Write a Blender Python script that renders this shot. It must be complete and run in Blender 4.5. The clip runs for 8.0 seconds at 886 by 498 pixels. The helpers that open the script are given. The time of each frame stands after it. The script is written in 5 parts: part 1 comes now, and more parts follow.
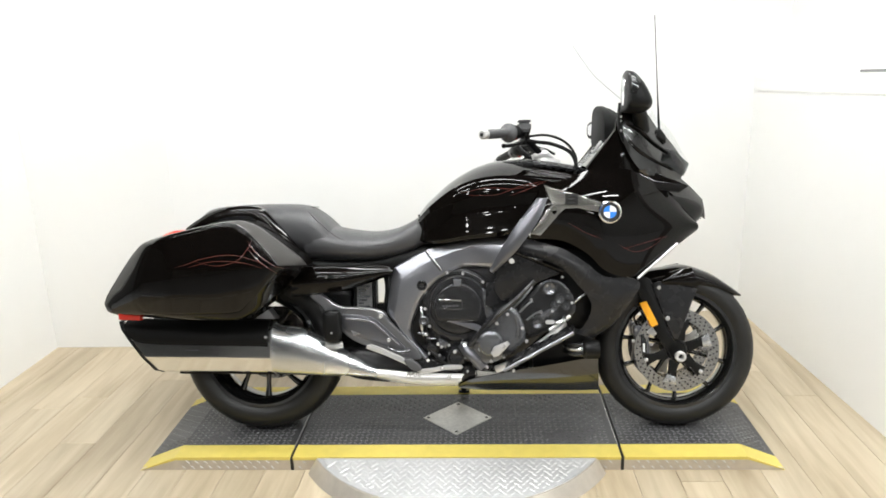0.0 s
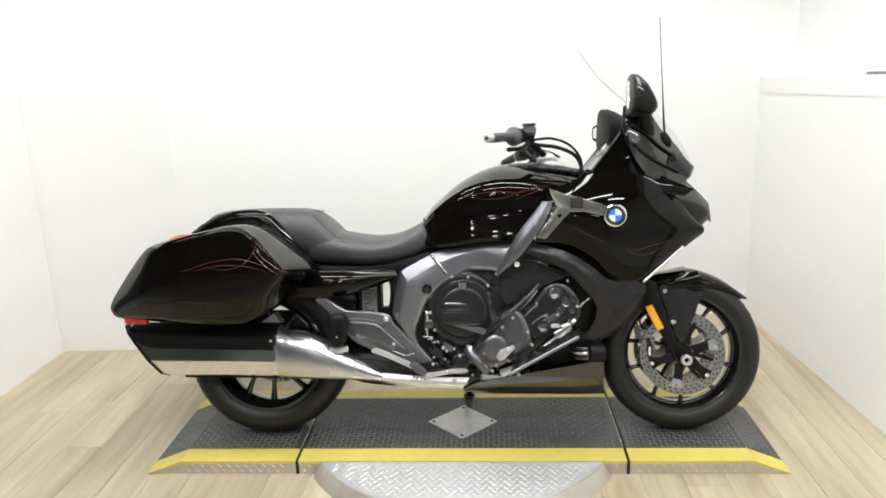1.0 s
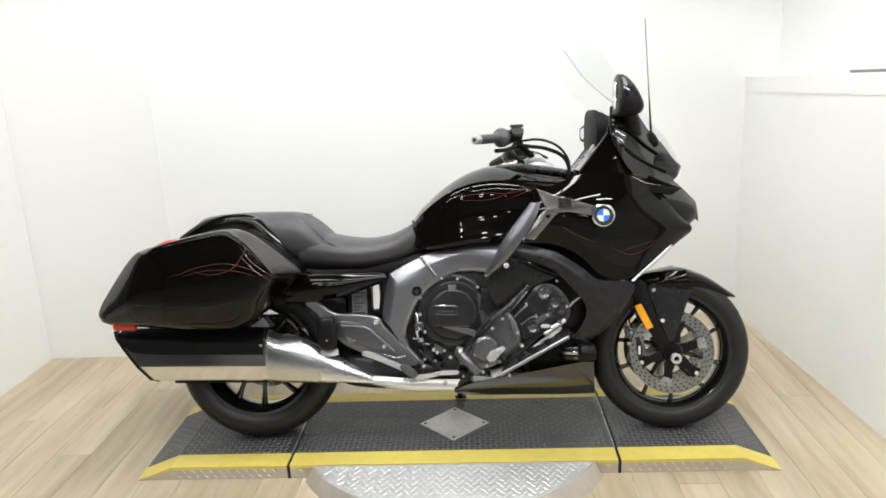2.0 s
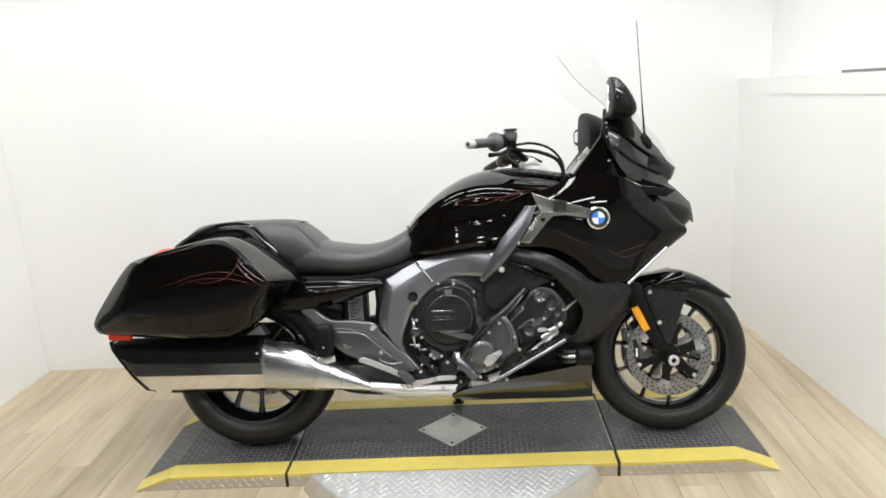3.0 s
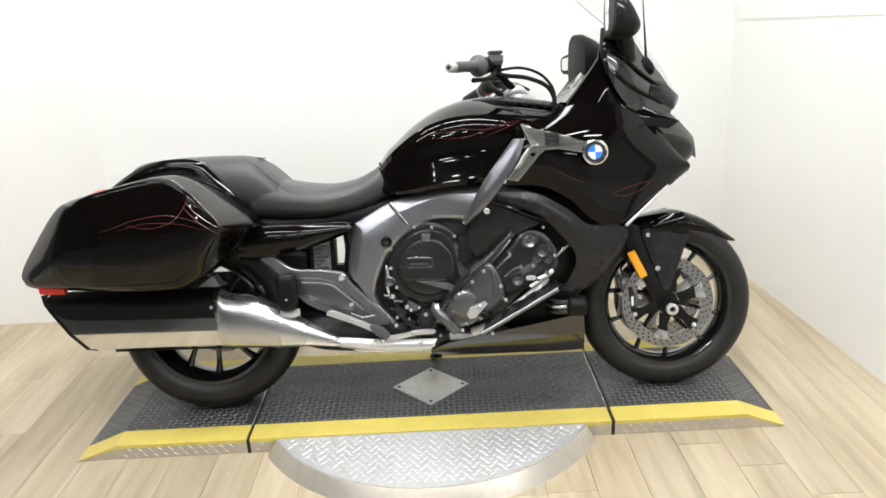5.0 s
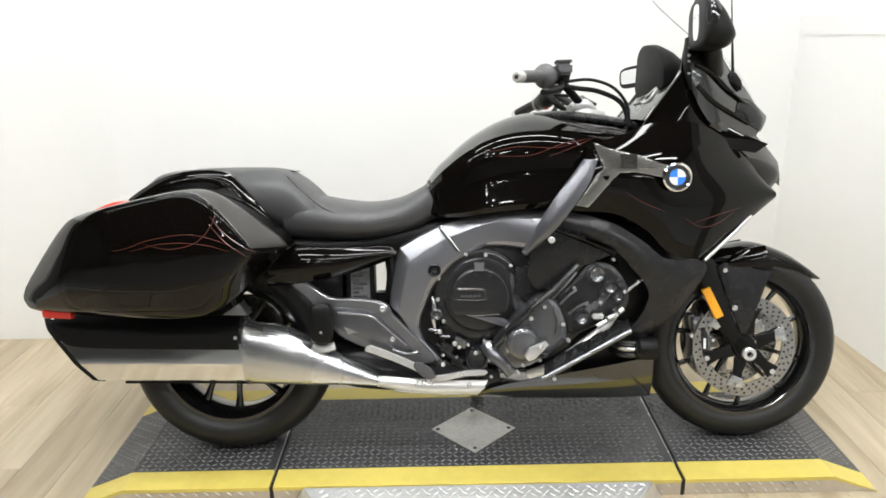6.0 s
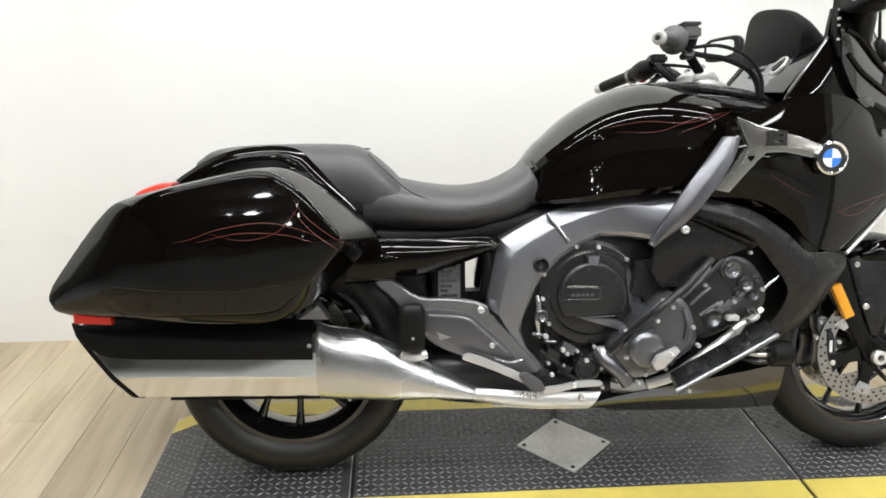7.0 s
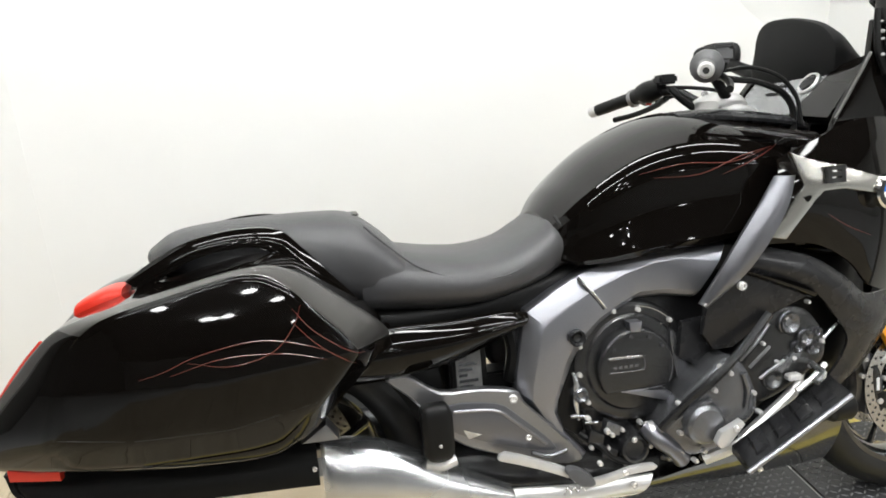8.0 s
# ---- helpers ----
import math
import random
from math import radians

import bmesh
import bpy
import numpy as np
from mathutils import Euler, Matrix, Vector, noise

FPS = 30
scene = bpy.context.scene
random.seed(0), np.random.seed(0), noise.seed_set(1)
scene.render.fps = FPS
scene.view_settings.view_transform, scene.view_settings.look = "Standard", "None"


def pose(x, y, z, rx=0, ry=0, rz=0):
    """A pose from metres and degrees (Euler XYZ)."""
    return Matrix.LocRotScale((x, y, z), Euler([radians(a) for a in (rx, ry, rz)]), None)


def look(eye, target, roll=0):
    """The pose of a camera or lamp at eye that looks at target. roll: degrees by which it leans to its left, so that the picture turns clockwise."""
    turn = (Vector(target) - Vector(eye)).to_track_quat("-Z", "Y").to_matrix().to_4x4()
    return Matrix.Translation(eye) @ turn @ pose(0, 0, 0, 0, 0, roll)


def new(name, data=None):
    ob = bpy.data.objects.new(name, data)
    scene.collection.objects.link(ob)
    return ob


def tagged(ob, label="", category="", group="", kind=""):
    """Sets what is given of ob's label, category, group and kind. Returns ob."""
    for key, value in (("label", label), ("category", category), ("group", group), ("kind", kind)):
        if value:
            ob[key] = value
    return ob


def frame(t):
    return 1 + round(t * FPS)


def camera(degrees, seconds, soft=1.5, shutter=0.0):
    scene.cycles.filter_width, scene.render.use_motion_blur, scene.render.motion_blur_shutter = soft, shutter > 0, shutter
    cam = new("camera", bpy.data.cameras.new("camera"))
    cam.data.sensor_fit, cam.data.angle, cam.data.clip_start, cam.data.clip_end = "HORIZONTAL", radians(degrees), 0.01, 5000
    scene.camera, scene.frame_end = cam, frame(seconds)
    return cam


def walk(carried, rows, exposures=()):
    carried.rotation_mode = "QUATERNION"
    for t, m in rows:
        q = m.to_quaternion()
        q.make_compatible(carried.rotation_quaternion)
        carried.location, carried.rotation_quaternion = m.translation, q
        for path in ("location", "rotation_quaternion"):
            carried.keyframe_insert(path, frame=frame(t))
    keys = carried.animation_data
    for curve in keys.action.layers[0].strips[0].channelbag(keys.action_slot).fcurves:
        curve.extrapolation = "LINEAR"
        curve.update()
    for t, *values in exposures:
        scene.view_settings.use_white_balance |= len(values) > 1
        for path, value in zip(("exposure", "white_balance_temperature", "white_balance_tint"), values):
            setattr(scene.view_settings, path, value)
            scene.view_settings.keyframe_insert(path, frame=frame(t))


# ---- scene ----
cam = camera(62.0, 8.0, soft=1.7)
PATH = [
    (0, (0.876, -2.641, 1.517), (0.769, -0.715, 0.988), -1.8),
    (0.5, (0.876, -2.637, 1.521), (0.755, -0.711, 0.994), -2.0),
    (1, (0.878, -2.638, 1.522), (0.756, -0.711, 0.999), -2.0),
    (1.5, (0.88, -2.64, 1.525), (0.772, -0.711, 1.005), -2.1),
    (3, (0.889, -2.64, 1.51), (0.801, -0.704, 1.012), -3.3),
    (3.5, (0.895, -2.634, 1.516), (0.793, -0.694, 1.042), -4.0),
    (4, (0.861, -2.582, 1.481), (0.837, -0.662, 0.92), -3.7),
    (4.2, (0.831, -2.561, 1.46), (0.8, -0.64, 0.901), -3.9),
    (5.3, (0.841, -2.246, 1.427), (0.842, -0.361, 0.755), -2.7),
    (5.5, (0.835, -2.177, 1.427), (0.823, -0.283, 0.782), -2.8),
    (6, (0.679, -2.08, 1.403), (0.675, -0.18, 0.776), -1.2),
    (6.2, (0.590, -2.008, 1.406), (0.713, -0.114, 0.771), 0.7),
    (6.5, (0.462, -1.933, 1.361), (0.617, -0.04, 0.733), -0.7),
    (6.8, (0.358, -1.842, 1.364), (0.534, 0.035, 0.693), 0.8),
    (7, (0.282, -1.766, 1.313), (0.408, 0.12, 0.657), 0.1),
    (7.2, (0.221, -1.647, 1.323), (0.321, 0.243, 0.675), -0.4),
    (7.5, (0.182, -1.511, 1.382), (0.294, 0.36, 0.684), -0.4),
    (7.8, (0.140, -1.421, 1.407), (0.410, 0.428, 0.691), -0.5),
    (8, (0.102, -1.382, 1.412), (0.455, 0.46, 0.715), -2.6),
]
# a slow approach along a motorcycle shown on a low diamond-plate platform
EXPOSURES = [(0.0, 0.02), (1.0, -0.12), (1.5, -0.18), (3.0, -0.22), (4.0, -0.14), (5.5, -0.03), (6.5, -0.08), (7.5, -0.09), (8.0, -0.08)]
walk(cam, [(t, look(eye, target, roll)) for t, eye, target, roll in PATH], EXPOSURES)

# ---------------------------------------------------------------- light
world = bpy.data.worlds.new("world")
scene.world = world
world.use_nodes = True
world.node_tree.nodes["Background"].inputs[0].default_value = (0.98, 1.0, 1.0, 1)
world.node_tree.nodes["Background"].inputs[1].default_value = 0.03
BOOTH = 12.5     # watts of the tubes over the motorcycle
WASH = 9.0       # watts of the unseen tubes added to brighten the back wall


# ---------------------------------------------------------------- materials
def nodes_of(name):
    mat = bpy.data.materials.new(name)
    mat.use_nodes = True
    return mat, mat.node_tree, mat.node_tree.nodes["Principled BSDF"]


def make(name, color, rough=0.5, metal=0.0, coat=0.0, grain=0.0, scale=40.0, bump=0.0, bump_scale=200.0,
         patches=0.0, rough_var=0.08, spread=0.0, specular=0.5, stretch=(1, 1, 1)):
    """A plain surface with grain at two scales, uneven gloss and fine relief."""
    mat, tree, bsdf = nodes_of(name)
    link, add = tree.links.new, tree.nodes.new
    bsdf.inputs["Base Color"].default_value = (*color, 1)
    bsdf.inputs["Roughness"].default_value = rough
    bsdf.inputs["Metallic"].default_value = metal
    bsdf.inputs["Coat Weight"].default_value = coat
    bsdf.inputs["Coat Roughness"].default_value = 0.03
    bsdf.inputs["Specular IOR Level"].default_value = specular
    place = add("ShaderNodeTexCoord")
    squash = add("ShaderNodeMapping")
    squash.inputs["Scale"].default_value = stretch
    link(place.outputs["Object"], squash.inputs["Vector"])
    fine, broad = add("ShaderNodeTexNoise"), add("ShaderNodeTexNoise")
    fine.inputs["Scale"].default_value, broad.inputs["Scale"].default_value = scale, scale / 11
    fine.inputs["Detail"].default_value = 6
    link(squash.outputs[0], fine.inputs["Vector"])
    link(squash.outputs[0], broad.inputs["Vector"])
    total = add("ShaderNodeMath")
    total.operation = "MULTIPLY_ADD"
    link(fine.outputs["Fac"], total.inputs[0])
    total.inputs[1].default_value = grain
    total.inputs[2].default_value = 1 - grain / 2
    wide = add("ShaderNodeMath")
    wide.operation = "MULTIPLY_ADD"
    link(broad.outputs["Fac"], wide.inputs[0])
    wide.inputs[1].default_value = patches
    wide.inputs[2].default_value = 1 - patches / 2
    value = add("ShaderNodeMath")
    value.operation = "MULTIPLY"
    link(total.outputs[0], value.inputs[0])
    link(wide.outputs[0], value.inputs[1])
    shade = add("ShaderNodeHueSaturation")
    shade.inputs["Color"].default_value = (*color, 1)
    last = value
    if spread:
        info, lot = add("ShaderNodeObjectInfo"), add("ShaderNodeMath")
        lot.operation = "MULTIPLY_ADD"
        link(info.outputs["Random"], lot.inputs[0])
        lot.inputs[1].default_value = spread
        lot.inputs[2].default_value = 1 - spread / 2
        last = add("ShaderNodeMath")
        last.operation = "MULTIPLY"
        link(value.outputs[0], last.inputs[0])
        link(lot.outputs[0], last.inputs[1])
    link(last.outputs[0], shade.inputs["Value"])
    link(shade.outputs[0], bsdf.inputs["Base Color"])
    gloss = add("ShaderNodeMath")
    gloss.operation = "MULTIPLY_ADD"
    link(broad.outputs["Fac"], gloss.inputs[0])
    gloss.inputs[1].default_value = rough_var
    gloss.inputs[2].default_value = max(0.0, rough - rough_var / 2)
    link(gloss.outputs[0], bsdf.inputs["Roughness"])
    if bump:
        relief, grit = add("ShaderNodeBump"), add("ShaderNodeTexNoise")
        grit.inputs["Scale"].default_value = bump_scale
        grit.inputs["Detail"].default_value = 3
        link(squash.outputs[0], grit.inputs["Vector"])
        link(grit.outputs["Fac"], relief.inputs["Height"])
        relief.inputs["Strength"].default_value = bump
        relief.inputs["Distance"].default_value = 0.002
        link(relief.outputs[0], bsdf.inputs["Normal"])
    return mat


def emitter(name, color, strength):
    mat, tree, bsdf = nodes_of(name)
    bsdf.inputs["Emission Color"].default_value = (*color, 1)
    bsdf.inputs["Emission Strength"].default_value = strength
    return mat


def clear(name, color=(1, 1, 1), rough=0.0, ior=1.45):
    mat, tree, bsdf = nodes_of(name)
    bsdf.inputs["Base Color"].default_value = (*color, 1)
    bsdf.inputs["Roughness"].default_value = rough
    bsdf.inputs["IOR"].default_value = ior
    bsdf.inputs["Transmission Weight"].default_value = 1.0
    return mat


def wood_mat():
    """Pale oak vinyl: long grain, each plank its own tone."""
    mat, tree, bsdf = nodes_of("oak_vinyl")
    link, add = tree.links.new, tree.nodes.new
    place, info = add("ShaderNodeTexCoord"), add("ShaderNodeObjectInfo")
    shift, squash = add("ShaderNodeVectorMath"), add("ShaderNodeMapping")
    shift.operation = "MULTIPLY_ADD"
    link(info.outputs["Random"], shift.inputs[0])
    shift.inputs[1].default_value = (37, 53, 11)
    link(place.outputs["Object"], shift.inputs[2])
    squash.inputs["Scale"].default_value = (19, 1.5, 1)
    link(shift.outputs[0], squash.inputs["Vector"])
    grain, cloud = add("ShaderNodeTexNoise"), add("ShaderNodeTexNoise")
    grain.inputs["Scale"].default_value, grain.inputs["Detail"].default_value = 1.3, 9
    grain.inputs["Distortion"].default_value = 0.6
    link(squash.outputs[0], grain.inputs["Vector"])
    soft = add("ShaderNodeMapping")
    soft.inputs["Scale"].default_value = (7, 1.2, 1)
    link(shift.outputs[0], soft.inputs["Vector"])
    cloud.inputs["Scale"].default_value, cloud.inputs["Detail"].default_value = 1.0, 4
    link(soft.outputs[0], cloud.inputs["Vector"])
    mix, ramp = add("ShaderNodeMath"), add("ShaderNodeValToRGB")
    mix.operation = "ADD"
    link(grain.outputs["Fac"], mix.inputs[0])
    link(cloud.outputs["Fac"], mix.inputs[1])
    half = add("ShaderNodeMath")
    half.operation = "MULTIPLY"
    half.inputs[1].default_value = 0.5
    link(mix.outputs[0], half.inputs[0])
    link(half.outputs[0], ramp.inputs["Fac"])
    ramp.color_ramp.elements[0].position, ramp.color_ramp.elements[0].color = 0.34, (0.362, 0.288, 0.188, 1)
    ramp.color_ramp.elements[1].position, ramp.color_ramp.elements[1].color = 0.66, (0.566, 0.484, 0.352, 1)
    tone, lot = add("ShaderNodeHueSaturation"), add("ShaderNodeMath")
    lot.operation = "MULTIPLY_ADD"
    link(info.outputs["Random"], lot.inputs[0])
    lot.inputs[1].default_value, lot.inputs[2].default_value = 0.14, 0.93
    link(lot.outputs[0], tone.inputs["Value"])
    link(ramp.outputs[0], tone.inputs["Color"])
    link(tone.outputs[0], bsdf.inputs["Base Color"])
    bsdf.inputs["Roughness"].default_value = 0.42
    relief = add("ShaderNodeBump")
    relief.inputs["Strength"].default_value, relief.inputs["Distance"].default_value = 0.25, 0.001
    link(grain.outputs["Fac"], relief.inputs["Height"])
    link(relief.outputs[0], bsdf.inputs["Normal"])
    return mat


OAK = wood_mat()
WALL = make("white_wall_paint", (0.82, 0.82, 0.805), 0.55, grain=0.02, scale=9, patches=0.04, bump=0.12, bump_scale=260)
# a little darker than WALL, which paints in the weaker light up there
UPPER = make("dimmed_upper_paint", (0.78, 0.78, 0.77), 0.6, grain=0.03, scale=6, patches=0.06, bump=0.1)
SHOP = make("unseen_shop_wall", (0.20, 0.198, 0.194), 0.7, grain=0.3, scale=3, patches=0.6)
SHOP_PALE = make("unseen_pale_wall", (0.66, 0.66, 0.65), 0.7, grain=0.3, scale=3, patches=0.4)
CEIL = make("unseen_dark_ceiling", (0.058, 0.058, 0.060), 0.8, grain=0.2, scale=5, patches=0.4)
CONCRETE = make("unseen_grey_floor", (0.62, 0.63, 0.63), 0.45, grain=0.2, scale=8, patches=0.3)
MAT_BLACK = make("black_tread_plate", (0.054, 0.054, 0.056), 0.38, grain=0.5, scale=30, patches=1.0, bump=0.25, bump_scale=300, rough_var=0.25)
TREAD = make("worn_tread_bars", (0.20, 0.20, 0.205), 0.30, 0.3, grain=0.6, scale=45, patches=0.9, rough_var=0.2)
ALU = make("diamond_plate_aluminium", (0.66, 0.66, 0.66), 0.38, 0.5, grain=0.3, scale=40, patches=0.3, bump=0.25, bump_scale=120, rough_var=0.15)
ALU_FLAT = make("scuffed_plate", (0.74, 0.73, 0.69), 0.42, 0.3, grain=0.5, scale=70, patches=0.7, bump=0.2, rough_var=0.2)
SKIRT = make("skirt_plate", (0.60, 0.55, 0.48), 0.36, 0.55, grain=0.25, scale=40, patches=0.3, bump=0.2)
YELLOW = make("yellow_safety_paint", (0.70, 0.57, 0.13), 0.45, grain=0.2, scale=30, patches=0.25, bump=0.12)
GAP = make("dark_gap", (0.012, 0.012, 0.012), 0.6, grain=0.2)

PAINT = make("black_metallic_paint", (0.0030, 0.0024, 0.0020), 0.36, 0.0, coat=1.0, grain=0.35, scale=900, patches=0.2, rough_var=0.03, specular=0.0)
PAINT.node_tree.nodes["Principled BSDF"].inputs["Coat IOR"].default_value = 1.33
RIM = make("black_gloss_rim", (0.006, 0.006, 0.006), 0.14, 0.0, coat=1.0, grain=0.2, scale=300, patches=0.2, rough_var=0.05)
PAINT_DARK = make("smooth_dark_pan", (0.007, 0.0066, 0.0062), 0.20, 0.0, coat=1.0, grain=0.15, scale=300, patches=0.15, specular=0.6)
# cowl edge trim, and the sheen painted on the saddlebag chamfer
PAINT_GREY = make("grey_trim_and_sheen", (0.060, 0.057, 0.054), 0.34, 0.7, coat=0.5, grain=0.2, scale=700, rough_var=0.03)
SATIN = make("satin_grey_frame", (0.270, 0.273, 0.298), 0.33, 0.9, grain=0.12, scale=300, patches=0.08, bump=0.05, bump_scale=900)
SATIN_LIGHT = make("satin_light_bracket", (0.28, 0.28, 0.29), 0.30, 0.9, grain=0.12, scale=300, patches=0.08, bump=0.06, bump_scale=900)
SATIN_MID = make("satin_blade_grey", (0.17, 0.172, 0.188), 0.30, 0.85, grain=0.12, scale=300, patches=0.08, bump=0.06, bump_scale=900)
SATIN_DARK = make("satin_dark_panel", (0.015, 0.015, 0.0162), 0.27, 0.0, grain=0.12, scale=300, patches=0.1, bump=0.06, bump_scale=900, specular=0.32)
ENGINE = make("engine_black_cast", (0.013, 0.013, 0.0140), 0.22, 0.0, grain=0.4, scale=90, patches=0.5, bump=0.3, bump_scale=420, rough_var=0.16, specular=0.6)
ENGINE_GREY = make("engine_grey_cast", (0.170, 0.173, 0.184), 0.24, 0.75, grain=0.35, scale=90, patches=0.5, bump=0.3, bump_scale=420, rough_var=0.16, specular=0.6)
PLASTIC = make("black_plastic", (0.005, 0.005, 0.005), 0.40, grain=0.2, scale=120, patches=0.2, bump=0.12, bump_scale=700, specular=0.22)
RUBBER = make("tyre_rubber", (0.0095, 0.0093, 0.0090), 0.46, grain=0.3, scale=70, patches=0.35, bump=0.2, bump_scale=400, specular=0.4)
VINYL = make("seat_vinyl", (0.038, 0.0378, 0.0402), 0.36, grain=0.25, scale=220, patches=0.2, bump=0.35, bump_scale=900, rough_var=0.12, specular=0.6)
CHROME = make("polished_chrome", (0.78, 0.77, 0.75), 0.10, 1.0, grain=0.04, scale=60, patches=0.05, rough_var=0.06)
BRUSHED = make("brushed_steel", (0.62, 0.632, 0.645), 0.27, 0.96, grain=0.12, scale=60, patches=0.1, rough_var=0.05)
SILVER = make("satin_silver", (0.64, 0.635, 0.63), 0.30, 0.6, grain=0.1, scale=120, patches=0.08, bump=0.05)
NICKEL = make("warm_nickel_panel", (0.46, 0.447, 0.415), 0.19, 0.95, grain=0.08, scale=90, patches=0.1, rough_var=0.06)
STEEL = make("brake_disc_steel", (0.42, 0.41, 0.395), 0.24, 1.0, grain=0.25, scale=120, patches=0.15)
BOLT = make("zinc_bolt", (0.80, 0.79, 0.78), 0.26, 0.6, grain=0.15, scale=200)
RED = make("red_lens", (0.60, 0.030, 0.015), 0.30, grain=0.1, scale=150, coat=0.12, specular=0.3)
PINSTRIPE = make("red_pinstripe", (0.080, 0.010, 0.006), 0.35, coat=0.3, grain=0.3, scale=80)
AMBER = make("amber_lens", (0.95, 0.42, 0.02), 0.2, grain=0.1, scale=150, coat=0.5)
WHITE = make("white_enamel", (0.80, 0.82, 0.84), 0.2, coat=0.5, grain=0.03)
BLUE = make("blue_enamel", (0.04, 0.22, 0.75), 0.2, coat=0.5, grain=0.03)
LABEL = make("printed_label", (0.14, 0.14, 0.137), 0.5, grain=0.6, scale=60)
GRIP = make("grey_rubber_grip", (0.070, 0.070, 0.073), 0.45, grain=0.2, scale=150, patches=0.2, bump=0.2, bump_scale=600)
HOOD = make("matt_black_hood", (0.006, 0.006, 0.006), 0.6, grain=0.2, scale=120, patches=0.2, bump=0.15, bump_scale=700, specular=0.15)
TAG = make("paper_tag", (0.74, 0.70, 0.60), 0.6, grain=0.1)
def thin_glass(name, tint=(0.955, 0.965, 0.965), gloss=0.035):
    """A thin clear sheet: light passes straight through, with a little gloss."""
    mat, tree, bsdf = nodes_of(name)
    add, link = tree.nodes.new, tree.links.new
    see, shine, mix, bend = add("ShaderNodeBsdfTransparent"), add("ShaderNodeBsdfGlossy"), add("ShaderNodeMixShader"), add("ShaderNodeValue")
    see.inputs[0].default_value = (*tint, 1)
    shine.inputs["Roughness"].default_value = 0.03
    bend.outputs[0].default_value = gloss
    link(bend.outputs[0], mix.inputs[0])
    link(see.outputs[0], mix.inputs[1])
    link(shine.outputs[0], mix.inputs[2])
    link(mix.outputs[0], tree.nodes["Material Output"].inputs["Surface"])
    return mat


GLASS = thin_glass("clear_screen", (0.978, 0.981, 0.982), 0.014)
SMOKED = thin_glass("smoked_screen_wing", (0.50, 0.51, 0.52), 0.06)
LENS = clear("headlight_lens", (0.93, 0.95, 0.96), 0.02)
MIRROR = make("mirror_glass", (0.85, 0.86, 0.87), 0.02, 1.0, rough_var=0.01)
GLOW = emitter("lit_diffuser", (0.99, 1.0, 0.985), 18.0)
BRIGHT = emitter("lit_bulb", (0.99, 1.0, 0.985), 70.0)


# ---------------------------------------------------------------- mesh helpers
def part(name, bm, material, parent=None, label="", sharp=32):
    """Links a bmesh as one mesh object under a thing or a part."""
    data = bpy.data.meshes.new(name)
    bm.normal_update()
    bm.to_mesh(data)
    bm.free()
    data.materials.append(material)
    data.shade_smooth()
    data.set_sharp_from_angle(angle=radians(sharp))
    ob = new(name, data)
    if parent is not None:
        ob.parent = parent
    if label:
        tagged(ob, label)
    return ob


def from_lists(verts, faces):
    bm = bmesh.new()
    vs = [bm.verts.new(v) for v in verts]
    for f in faces:
        bm.faces.new([vs[i] for i in f])
    bmesh.ops.recalc_face_normals(bm, faces=bm.faces)
    return bm


def spline(points, steps=5, closed=False):
    """A smooth curve through points of any dimension."""
    p = [np.array(q, float) for q in points]
    n, out = len(p), []
    for i in range(n if closed else n - 1):
        a, b = p[i], p[(i + 1) % n]
        before = p[i - 1] if closed or i else a + (a - b)
        after = p[(i + 2) % n] if closed or i + 2 < n else b + (b - a)
        for k in range(steps):
            t = k / steps
            out.append(0.5 * (2 * a + (b - before) * t + (2 * before - 5 * a + 4 * b - after) * t * t
                              + (3 * a - before - 3 * b + after) * t ** 3))
    if not closed:
        out.append(p[-1])
    return out


def loft(rings, cap=True):
    n, verts, faces = len(rings[0]), [], []
    for r in rings:
        verts += [tuple(v) for v in r]
    for i in range(len(rings) - 1):
        for k in range(n):
            a, b = i * n + k, i * n + (k + 1) % n
            faces.append((a, b, b + n, a + n))
    if cap:
        faces += [tuple(range(n))[::-1], tuple(range((len(rings) - 1) * n, len(rings) * n))]
    return from_lists(verts, faces)


def body(stations, n=28, steps=5):
    """A rounded body along x; stations of (x, z low, z high, y low, y high, squareness)."""
    rings = []
    for x, z0, z1, y0, y1, p in spline(stations, steps):
        ring = []
        for k in range(n):
            a = 2 * math.pi * k / n
            c, s = math.cos(a), math.sin(a)
            ring.append((x, (y0 + y1) / 2 + (y1 - y0) / 2 * math.copysign(abs(c) ** (2 / p), c),
                         (z0 + z1) / 2 + (z1 - z0) / 2 * math.copysign(abs(s) ** (2 / p), s)))
        rings.append(ring)
    return loft(rings)


def plate(outline, y0, y1, round_off=0.004, segments=2):
    """A flat piece with the given outline in x and z, from y0 to y1, its edges rounded."""
    n = len(outline)
    verts = [(x, y0, z) for x, z in outline] + [(x, y1, z) for x, z in outline]
    faces = [tuple(range(n)), tuple(range(n, 2 * n))[::-1]]
    faces += [(i, i + n, (i + 1) % n + n, (i + 1) % n) for i in range(n)]
    bm = from_lists(verts, faces)
    if round_off:
        rim = [e for e in bm.edges if abs(e.verts[0].co.y - e.verts[1].co.y) < 1e-6]
        bmesh.ops.bevel(bm, geom=rim, offset=round_off, segments=segments, affect="EDGES", profile=0.6, clamp_overlap=True)
    return bm


